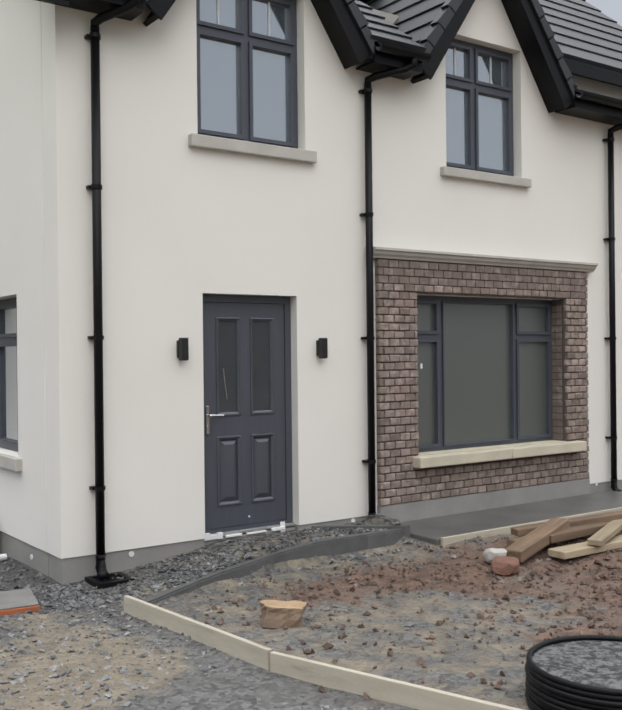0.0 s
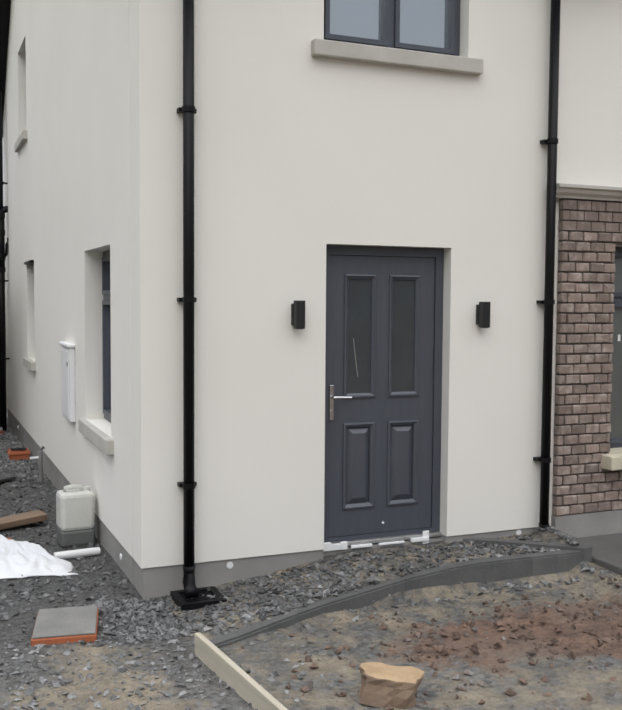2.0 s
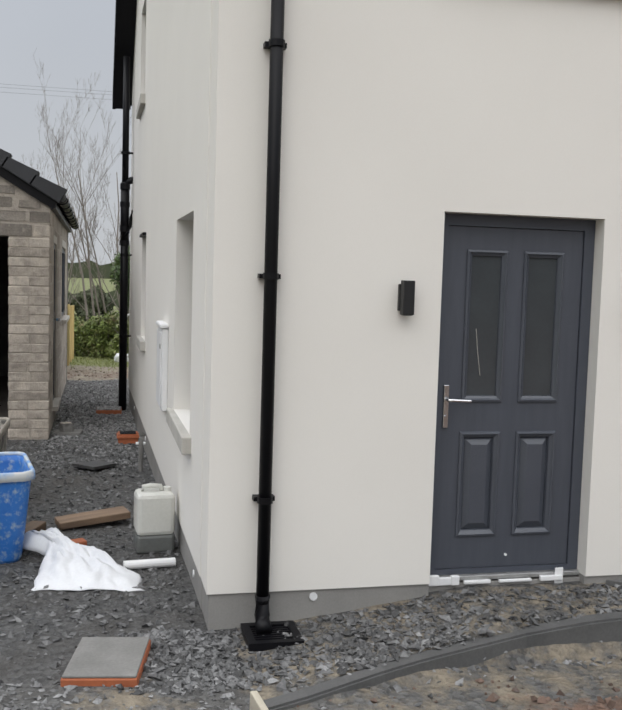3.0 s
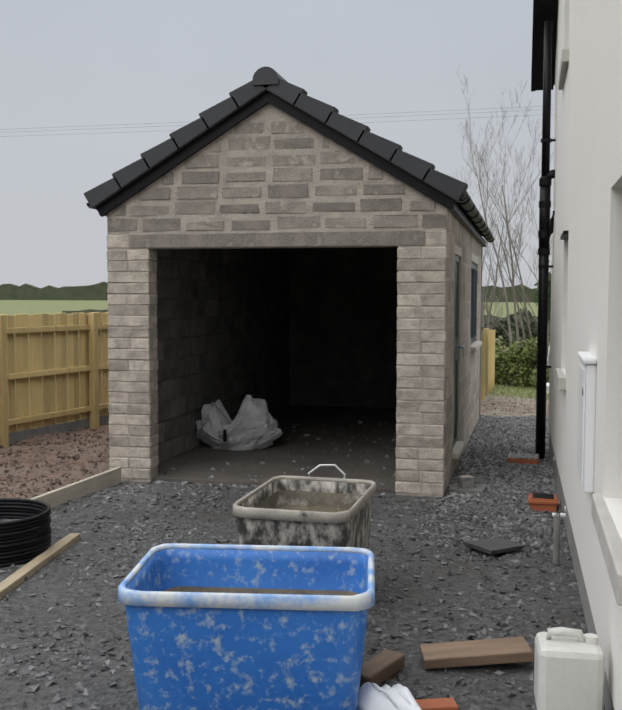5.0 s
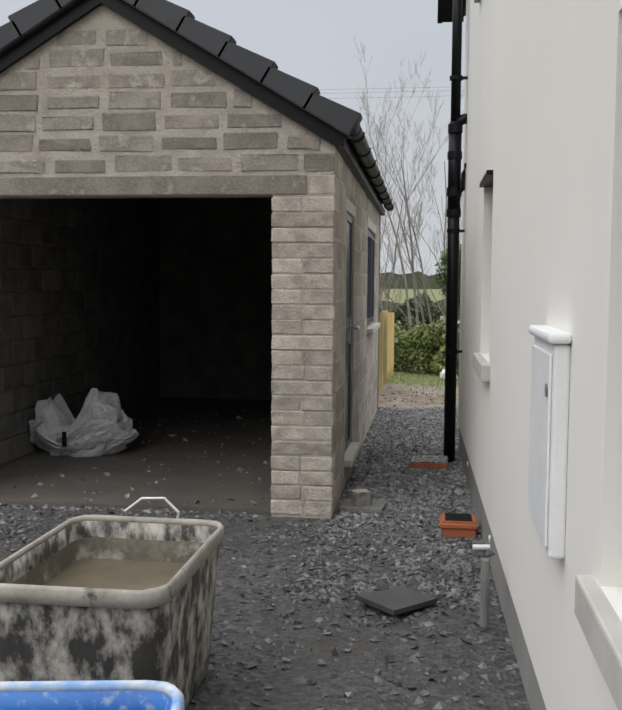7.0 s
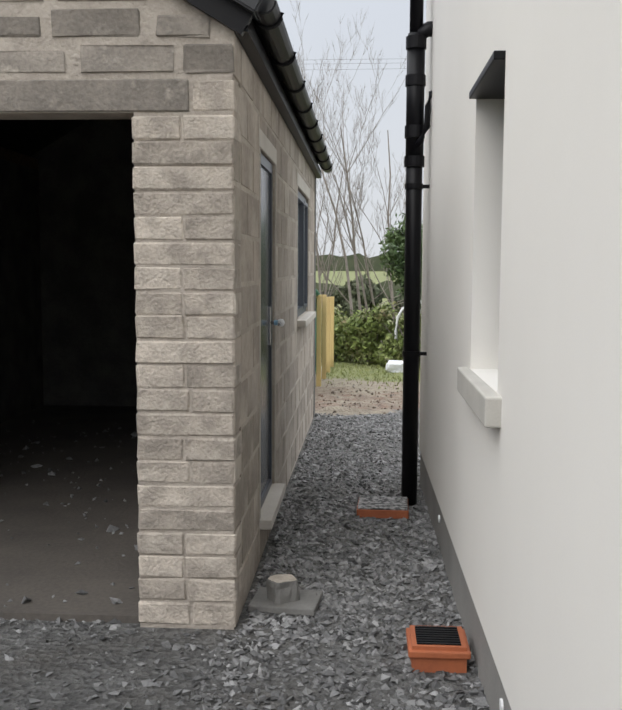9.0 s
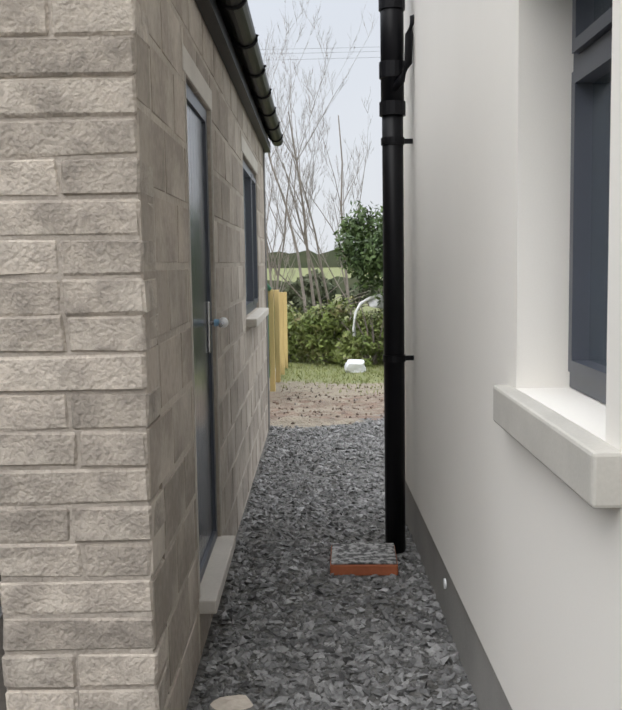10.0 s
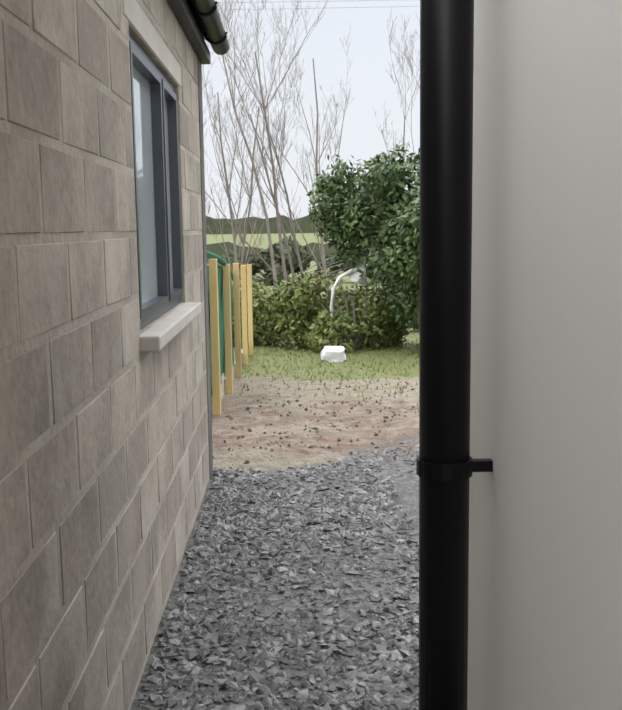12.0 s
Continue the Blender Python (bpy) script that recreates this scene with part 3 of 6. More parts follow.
for win in (U1, U2):
    c = (win[0] + win[1]) / 2
    apex = EAVE + GHALF * GSLOPE + 0.06
    for sgn in (-1, 1):
        low = (c + sgn * (GHALF + 0.03), EAVE + 0.0)
        bm = bmesh.new()
        roof_slope(bm, FY - 0.24, FY + 2.1, low, (c, apex), ALONGY, course=0.25)
        part("gable_slope", bm, TILE, house_roof)
        bm = bmesh.new()
        run = Vector((c - low[0], apex - low[1])).normalized()
        nor = Vector((run.y * -sgn, run.x * sgn))
        nor = nor if nor.y < 0 else -nor
        p0, p1 = Vector(low) - run * 0.04, Vector((c, apex))
        quad = [p0 + nor * 0.0, p1 + nor * 0.0, p1 + Vector((0, nor.y * 0.36)), p0 + nor * 0.20]
        prism(bm, [tuple(q) for q in quad], pose(0, FY - 0.25, 0), 0.028)
        part("bargeboard", bm, BLACK, house_roof)
        bm = bmesh.new()
        quad = [p0 + nor * 0.14, p1 + Vector((0, nor.y * 0.26)), p1 + Vector((0, nor.y * 0.30)), p0 + nor * 0.18]
        prism(bm, [tuple(q) for q in quad], pose(0, FY - 0.22, 0), 0.22)
        part("soffit", bm, BLACK, house_roof)
        n = 8
        for k in range(n):
            bm = bmesh.new()
            a, b = p0 + (p1 - p0) * (k / n), p0 + (p1 - p0) * ((k + 1.06) / n)
            up = -nor
            prism(bm, [tuple(a - up * 0.03), tuple(b - up * 0.03), tuple(b + up * 0.055), tuple(a + up * 0.085)], pose(0, FY - 0.275, 0), 0.1)
            part("verge_cap", bm, TILE, house_roof)
    part("ridge", tubed([(c, FY - 0.28, apex), (c, FY + 2.2, apex)], 0.11, 12), TILE, house_roof)


def gutter_run(x0, x1, y, z, parent):
    """A half-round gutter with its fascia and soffit along x."""
    bm = bmesh.new()
    ring = [(math.cos(a), math.sin(a)) for a in np.linspace(math.pi, math.tau, 9)]
    prof = [(0.06 * c, 0.06 * s) for c, s in ring] + [(0.052 * c, 0.052 * s) for c, s in reversed(ring)]
    va = [bm.verts.new((x0, y + p, z + q)) for p, q in prof]
    vb = [bm.verts.new((x1, y + p, z + q)) for p, q in prof]
    bm.faces.new(va)
    bm.faces.new(vb[::-1])
    for i in range(len(prof)):
        j = (i + 1) % len(prof)
        bm.faces.new((va[i], vb[i], vb[j], va[j]))
    part("gutter", bm, BLACK, parent)
    part("fascia", boxed(x0, x1, y + 0.065, y + 0.09, z - 0.14, z + 0.05), BLACK, parent)
    part("soffit", boxed(x0, x1, y + 0.09, FY - 0.004, z - 0.14, z - 0.12), BLACK, parent)


for x0, x1 in ((SX - 0.24, 3.26), (5.50, 6.08), (8.28, RIGHT)):
    gutter_run(x0, x1, FY - 0.34, EAVE + 0.02, house_roof)
for sgn, yy in ((1, BACK + 0.24), (-1, FY - 0.30)):
    bm = bmesh.new()
    lowz = EAVE - 0.22 * PITCH + 0.08
    prism(bm, [(yy, lowz - 0.10), (yy, lowz + 0.14), (RIDGE_Y, ridge_z + 0.1), (RIDGE_Y, ridge_z - 0.14)], SIDE @ pose(0, -0.27, 0), 0.05)
    part("bargeboard", bm, BLACK, house_roof)
    bm = bmesh.new()
    prism(bm, [(yy, lowz - 0.09), (yy, lowz - 0.06), (RIDGE_Y, ridge_z - 0.10), (RIDGE_Y, ridge_z - 0.13)], SIDE @ pose(0, -0.22, 0), 0.21)
    part("soffit", bm, BLACK, house_roof)


# ---- windows and doors ----
def make_window(name, m, w, h, columns, pane_mat, label, sill=None, bars=False, depth=0.07):
    """A window unit; columns: (x0, x1, height of the transom or None). Local x across, y into the house, z up from its foot."""
    win = thing(name, m, label, "window", kind="structure")
    f = 0.047
    bm = bmesh.new()
    wall_holes(bm, 0, w, 0, h, [(a + (f if a == 0 else f / 2), b - (f if b == w else f / 2), f, h - f) for a, b, t in columns], Matrix.Identity(4), depth)
    part("window_frame", bm, FRAME, win)
    for a, b, t in columns:
        a, b = a + (f if a == 0 else f / 2), b - (f if b == w else f / 2)
        cells = [(f, h - f)] if t is None else [(f, t - 0.022), (t + 0.022, h - f)]
        if t is not None:
            part("transom", boxed(a, b, 0.0, depth, t - 0.022, t + 0.022), FRAME, win)
        for z0, z1 in cells:
            s = 0.034 if t is not None or len(columns) == 2 else 0.015
            bm = bmesh.new()
            wall_holes(bm, a + 0.002, b - 0.002, z0 + 0.002, z1 - 0.002, [(a + s, b - s, z0 + s, z1 - s)], pose(0, -0.018, 0), 0.075)
            sash = part("sash", bm, FRAME, win)
            pane = part("pane", boxed(a + s, b - s, 0.028, 0.036, z0 + s, z1 - s), pane_mat, sash)
            pane.visible_shadow = False
            if bars and z0 > f + 0.01:
                part("glazing_bar", boxed((a + b) / 2 - 0.009, (a + b) / 2 + 0.009, 0.019, 0.027, z0 + s, z1 - s), PALEBAR, sash, "pale spacer bar")
    if sill:
        part("window_sill", boxed(*sill[:6], bevel=0.008), sill[6], win, sill[7])
    return win


def front_window(name, o, columns, pane, label, recess, sill, bars=False):
    return make_window(name, pose(o[0] + 0.002, FY + recess, o[2] + 0.002), o[1] - o[0] - 0.004, o[3] - o[2] - 0.004, columns, pane, label, sill, bars)


W1, W2 = U1[1] - U1[0] - 0.004, U2[1] - U2[0] - 0.004
front_window("window_1", U1, [(0, W1 * 0.5, 0.93), (W1 * 0.5, W1, 0.93)], SKYGLASS, "dark grey casement window with fanlights over the door", 0.11, (-0.09, W1 + 0.09, -0.17, 0.06, -0.105, -0.004, SILL, "pale cast stone sill"), True)
front_window("window_2", U2, [(0, W2 * 0.45, 0.92), (W2 * 0.45, W2, 0.92)], SKYGLASS, "dark grey casement window with fanlights in the second gable", 0.11, (-0.09, W2 + 0.09, -0.17, 0.06, -0.095, -0.004, SILL, "pale cast stone sill"), True)
W3 = BAY[1] - BAY[0] - 0.004
front_window("window_3", BAY, [(0, 0.47, 1.16), (0.47, 1.56, None), (1.56, W3, 1.16)], DARKGLASS, "wide dark grey picture window in the brick surround", 0.13, None)
bay = bpy.data.objects["window_3"]
part("paper_label", boxed(0.225, 0.25, 0.024, 0.027, 0.84, 0.89), WHITEP, bay, "small white sticker")


def side_window(name, o, label, columns):
    # local x runs along -y of the world, local y into the house (+x)
    m = Matrix(((0, 1, 0, side_x((o[0] + o[1]) / 2) + 0.14), (-1, 0, 0, o[1] - 0.002), (0, 0, 1, o[2] + 0.002), (0, 0, 0, 1)))
    w = o[1] - o[0] - 0.004
    return make_window(name, m, w, o[3] - o[2] - 0.004, columns(w), SIDEGLASS, label, (-0.10, w + 0.10, -0.19, 0.03, -0.11, -0.004, SILL, "grey cast stone sill"))


side_window("window_4", S1, "narrow dark grey side window near the house corner", lambda w: [(0, w, 0.98)])
side_window("window_5", S2, "dark grey side window in a deep reveal", lambda w: [(0, w, 0.85)])
side_window("window_6", S3, "dark grey upper side window", lambda w: [(0, w, 0.80)])


def rings_mesh(loops, cap):
    """Rectangles (x0, x1, z0, z1, y) joined one to the next, the last one closed if asked."""
    bm = bmesh.new()
    rows = [[bm.verts.new((x, y, z)) for x, z in ((a, c), (b, c), (b, e), (a, e))] for a, b, c, e, y in loops]
    for r0, r1 in zip(rows, rows[1:]):
        for k in range(4):
            bm.faces.new((r0[k], r0[(k + 1) % 4], r1[(k + 1) % 4], r1[k]))
    if cap:
        bm.faces.new(rows[-1])
    return bm


def moulding(a, b, c, e):
    """A planted ogee moulding round a door panel: out from the leaf, over and down a long slope."""
    steps = ((-0.008, 0.013), (-0.006, 0.003), (0.006, -0.001), (0.014, 0.008), (0.026, 0.016), (0.030, 0.034))
    return rings_mesh([(a + d, b - d, c + d, e - d, y) for d, y in steps], False)


def fielded(a, b, c, e):
    """A raised and fielded panel with wide sloping margins."""
    steps = ((0.0, 0.034), (0.004, 0.030), (0.034, 0.012), (0.038, 0.010))
    return rings_mesh([(a + d, b - d, c + d, e - d, y) for d, y in steps], True)


def front_door():
    o = DOOR
    w, h = o[1] - o[0] - 0.004, o[3] - o[2] - 0.032
    d = thing("door_1", pose(o[0] + 0.002, FY + 0.095, o[2] + 0.03), "closed anthracite four-panel front door with two frosted panes", "door", kind="structure")
    bm = bmesh.new()
    wall_holes(bm, 0, w, 0, h, [(0.062, w - 0.062, 0.03, h - 0.062)], Matrix.Identity(4), 0.07)
    part("door_frame", bm, FRAME, d)
    x0, x1, z0, z1 = 0.065, w - 0.065, 0.033, h - 0.065
    pw = (x1 - x0 - 0.12 * 2 - 0.11) / 2
    cols = [x0 + 0.12, x0 + 0.12 + pw + 0.11]
    holes = [(c, c + pw, 0.98, z1 - 0.13) for c in cols] + [(c, c + pw, 0.22, 0.80) for c in cols]
    bm = bmesh.new()
    wall_holes(bm, x0, x1, z0, z1, holes, pose(0, 0.012, 0), 0.046)
    leaf = part("door_leaf", bm, DOORMAT, d)
    for i, (a, b, c, e) in enumerate(holes):
        part("moulding", moulding(a, b, c, e), GLOSSDOOR, leaf)
        if i < 2:
            part("pane", boxed(a + 0.02, b - 0.02, 0.026, 0.034, c + 0.02, e - 0.02), FROST, leaf, "frosted glass pane")
        else:
            part("panel", boxed(a + 0.02, b - 0.02, 0.034, 0.05, c + 0.02, e - 0.02), DOORMAT, leaf)
            part("raised_panel", fielded(a + 0.03, b - 0.03, c + 0.03, e - 0.03), GLOSSDOOR, leaf)
    plate = part("handle_plate", boxed(x0 + 0.008, x0 + 0.038, -0.002, 0.012, 0.83, 1.07, bevel=0.004), CHROME, d, "chrome lever handle plate")
    part("handle_lever", tubed([(x0 + 0.023, -0.002, 0.99), (x0 + 0.023, -0.05, 0.99), (x0 + 0.035, -0.055, 0.99), (x0 + 0.145, -0.052, 0.985)], 0.009, 8), CHROME, plate)
    part("lock_cylinder", tubed([(x0 + 0.023, -0.002, 0.895), (x0 + 0.023, -0.014, 0.895)], 0.009, 8), CHROME, plate)
    part("threshold", boxed(0.0, w, -0.03, 0.07, -0.028, -0.002, bevel=0.004), WIRE, d, "grey metal threshold strip")
    rnd = random.Random(4)
    for x, ww, hh in ((0.0, 0.07, 0.06), (0.06, 0.09, 0.045), (0.14, 0.05, 0.055), (0.22, 0.16, 0.022), (0.43, 0.2, 0.018), (0.68, 0.14, 0.03)):
        part("tape_scrap", boxed(x, x + ww, -0.05 - rnd.uniform(0, 0.02), -0.032, -0.045, -0.045 + hh, bevel=0.006), WHITEP, d, "crumpled white protective tape")
    part("packer", boxed(w - 0.16, w - 0.11, -0.044, -0.034, -0.09, 0.025, bevel=0.003), WHITEP, d, "white plastic packer")
    part("scratch", tubed([(x0 + 0.19, 0.023, 1.38), (x0 + 0.205, 0.023, 1.25), (x0 + 0.225, 0.023, 1.12)], 0.0016, 5), SILL, leaf, "thin pale strip of film on the pane")
    part("spyhole", tubed([(w * 0.52, 0.002, 0.10), (w * 0.52, 0.012, 0.10)], 0.008, 8), WHITEP, d)


front_door()


def wall_light(x):
    t = thing("wall_light", pose(x, FY, 1.72), "black rectangular up-down wall light beside the front door", "wall light", "front door lights")
    part("back_plate", boxed(-0.035, 0.005, -0.03, -0.001, 0.02, 0.16, bevel=0.004), LAMPBLACK, t)
    part("lamp_body", boxed(-0.03, 0.032, -0.085, -0.03, 0.0, 0.18, bevel=0.004), LAMPBLACK, t)
    part("lens", boxed(-0.022, 0.022, -0.078, -0.038, -0.003, 0.002), FROST, t)


for x in (3.66, 5.05):
    wall_light(x)


def downpipe(x, top_from, bottom=0.10):
    """A black rainwater pipe on the front wall, with its swan neck from the gutter at top_from."""
    y = FY - 0.075
    t = thing("downpipe", pose(x, y, bottom), "black plastic round rainwater downpipe on the front wall", "downpipe", "front downpipes")
    h = 4.25 - bottom
    part("pipe", tubed([(0, 0, 0.12), (0, 0, h)], 0.034, 14), BLACK, t, smooth=True)
    part("swan_neck", tubed([(0, 0, h - 0.03), (0.0, 0, h + 0.03), (top_from * 0.15, -0.05, h + 0.06), (top_from * 0.85, -0.20, h + 0.13), (top_from, -0.25, h + 0.16), (top_from, -0.265, h + 0.24)], 0.036, 12), BLACK, t, smooth=True)
    part("shoe", tubed([(0, 0, 0.16), (0, 0, 0.06), (0, -0.03, 0.02), (0, -0.08, 0.0)], 0.041, 12), BLACK, t, smooth=True)
    for z in (0.76, 1.90, 3.04, 4.18):
        b = boxed(-0.055, 0.055, 0.02, 0.074, z - bottom - 0.012, z - bottom + 0.012)
        tube(b, [(0, 0, z - bottom - 0.016), (0, 0, z - bottom + 0.016)], 0.041, 14)
        clip = part("pipe_clip", b, BLACK, t)
    return t


downpipe(2.93, 0.22)
downpipe(5.58, 0.34, 0.13)
downpipe(9.16, 0.25, 0.13)


def weep_dot(x, y, z, along):
    d = Vector((0, -1, 0)) if along == "x" else Vector((-1, 0, 0))
    p = Vector((x, y, z))
    solid("plinth_vent_cap", tubed([p - d * 0.01, p + d * 0.008], 0.022, 12), WHITEP, "small round white cap in the grey plinth", "vent cap")


for x, z in ((3.22, 0.21), (5.42, 0.22), (8.95, 0.24)):
    weep_dot(x, FY + 0.012, z, "x")
for y in (7.75, 12.3, 14.6):
    weep_dot(side_x(y) + 0.012, y, 0.15, "y")


# ---- garage ----
GX0, GX1, GY0, GY1, GTOP = -1.77, 1.56, 13.31, 19.62, 2.67
OX0, OX1, OZ = -1.32, 1.11, 2.27
RX, RZ = (GX0 + GX1) / 2, 3.68
GD, GW = (14.28, 15.12, 0.16, 2.24), (17.08, 18.55, 1.16, 2.27)
T = 0.215
GFRONT = pose(0, GY0 + 0.007, 0)
GSIDE = Matrix(((0, -1, 0, GX1 - 0.006), (1, 0, 0, 0), (0, 0, 1, 0), (0, 0, 0, 1)))
garage_front = thing("wall_garage_front", pose(0, 0, 0), "bare concrete block garage front with a wide opening", "wall", kind="structure")
bm = bmesh.new()
wall_holes(bm, GX0 + 0.01, GX1 - 0.012, -0.3, GTOP, [(OX0 - 0.008, OX1 + 0.008, -0.3, OZ)], GFRONT, T - 0.03)
prism(bm, [(GX0 + 0.01, GTOP), (GX1 - 0.012, GTOP), (RX, RZ - 0.02)], GFRONT, T - 0.03)
part("mortar_core", bm, BLOCKMORTAR, garage_front, "pale smeared mortar")
garage_side = thing("wall_garage_side", pose(0, 0, 0), "bagged concrete block garage side wall with a door and a window", "wall", kind="structure")
bm = bmesh.new()
wall_holes(bm, GY0 + T, GY1, -0.3, GTOP, [GD, GW], GSIDE, T - 0.02)
part("mortar_core", bm, SIDEMORTAR, garage_side, "pale smeared mortar")
inner_wall = solid("wall_garage_left", boxed(GX0, GX0 + T, GY0 + T, GY1, -0.3, GTOP), DIMBLOCK, "bare concrete block garage wall", "wall", "structure")
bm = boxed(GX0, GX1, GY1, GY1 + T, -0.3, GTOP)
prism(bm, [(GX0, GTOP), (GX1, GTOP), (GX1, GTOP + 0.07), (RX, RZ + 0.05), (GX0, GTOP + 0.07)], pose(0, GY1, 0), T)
solid("wall_garage_back", bm, DIMBLOCK, "bare concrete block garage back wall", "wall", "structure")
solid("floor_garage", boxed(GX0 + T, GX1 - T, GY0 + 0.05, GY1, -0.2, 0.005), GFLOOR, "dusty concrete garage floor, coloured darker for the shade inside", "floor", "structure")

for xa, xb in ((GX0 + 0.01, GX0 + T), (GX1 - T, GX1 - 0.012)):
    solid("wall_garage_plate", boxed(xa, xb, GY0 + T, GY1, GTOP + 0.002, GTOP + 0.12), WETWOOD, "timber wall plate under the garage roof", "wall plate", "structure")
bm = bmesh.new()
prism(bm, [(GX0 - 0.02, GTOP + 0.10), (RX, RZ + 0.085), (GX1 + 0.02, GTOP + 0.10), (GX1 + 0.02, GTOP + 0.08), (RX, RZ + 0.06), (GX0 - 0.02, GTOP + 0.08)], pose(0, GY0 + 0.05, 0), GY1 - GY0 + T - 0.1)
solid("ceiling_garage", bm, FELT, "dark roofing felt under the garage tiles", "ceiling", "structure")
groof = thing("roof_garage", pose(0, 0, 0), "dark tiled garage roof with stepped verge caps", "roof", kind="structure")
gp = (RZ - GTOP) / (RX - GX0)
for sgn, gx in ((-1, GX0), (1, GX1)):
    low = (gx + sgn * 0.12, GTOP - 0.12 * gp + 0.13)
    bm = bmesh.new()
    roof_slope(bm, GY0 - 0.07, GY1 + T + 0.07, low, (RX, RZ + 0.12), ALONGY, course=0.31)
    part("slope", bm, TILE, groof)
    p0, p1 = Vector(low), Vector((RX, RZ + 0.12))
    run = (p1 - p0).normalized()
    up = Vector((-run.y, run.x))
    up = up if up.y > 0 else -up
    n = 6
    for k in range(n):
        bm = bmesh.new()
        a, b = p0 + (p1 - p0) * (k / n) - run * 0.02, p0 + (p1 - p0) * ((k + 1.04) / n)
        prism(bm, [tuple(a - up * 0.075), tuple(b - up * 0.075), tuple(b + up * 0.055), tuple(a + up * 0.10)], pose(0, GY0 - 0.11, 0), 0.16)
        bmesh.ops.bevel(bm, geom=list(bm.edges), offset=0.008, segments=2, affect="EDGES")
        part("verge_cap", bm, TILE, groof)
    bm = bmesh.new()
    prism(bm, [tuple(p0 - up * 0.17), tuple(p1 - Vector((0, 0.19))), tuple(p1 - Vector((0, 0.08))), tuple(p0 - up * 0.07)], pose(0, GY0 - 0.045, 0), 0.04)
    part("bargeboard", bm, BLACK, groof)
    gy = GX1 + 0.125 if sgn > 0 else GX0 - 0.125
    ring = [(math.cos(a), math.sin(a)) for a in np.linspace(math.pi, math.tau, 9)]
    prof = [(0.058 * c, 0.058 * s) for c, s in ring] + [(0.050 * c, 0.050 * s) for c, s in reversed(ring)]
    bm = bmesh.new()
    va = [bm.verts.new((gy + p, GY0 - 0.05, low[1] - 0.01 + q)) for p, q in prof]
    vb = [bm.verts.new((gy + p, GY1 + 0.25, low[1] - 0.01 + q)) for p, q in prof]
    bm.faces.new(va)
    bm.faces.new(vb[::-1])
    for i in range(len(prof)):
        j = (i + 1) % len(prof)
        bm.faces.new((va[i], vb[i], vb[j], va[j]))
    gut = part("gutter", bm, BLACK, groof)
    for k in range(9):
        yy = GY0 + 0.15 + k * 0.75
        part("gutter_bracket", tubed([(gy + 0.064 * c, yy, low[1] - 0.008 + 0.064 * s) for c, s in ring], 0.010, 6), BLACK, gut)
    part("fascia", boxed(min(gx, gx + sgn * 0.06), max(gx, gx + sgn * 0.06), GY0 - 0.03, GY1 + T, low[1] - 0.13, low[1] - 0.06), BLACK, groof)
ring = [(math.cos(a), math.sin(a)) for a in np.linspace(-0.3, math.pi + 0.3, 13)]
for k in range(16):
    bm = bmesh.new()
    y0 = GY0 - 0.13 + k * 0.43
    prism(bm, [(RX + 0.125 * c, RZ + 0.11 + 0.125 * s) for c, s in ring], pose(0, y0, 0), 0.425)
    part("ridge_tile", bm, TILE, groof)


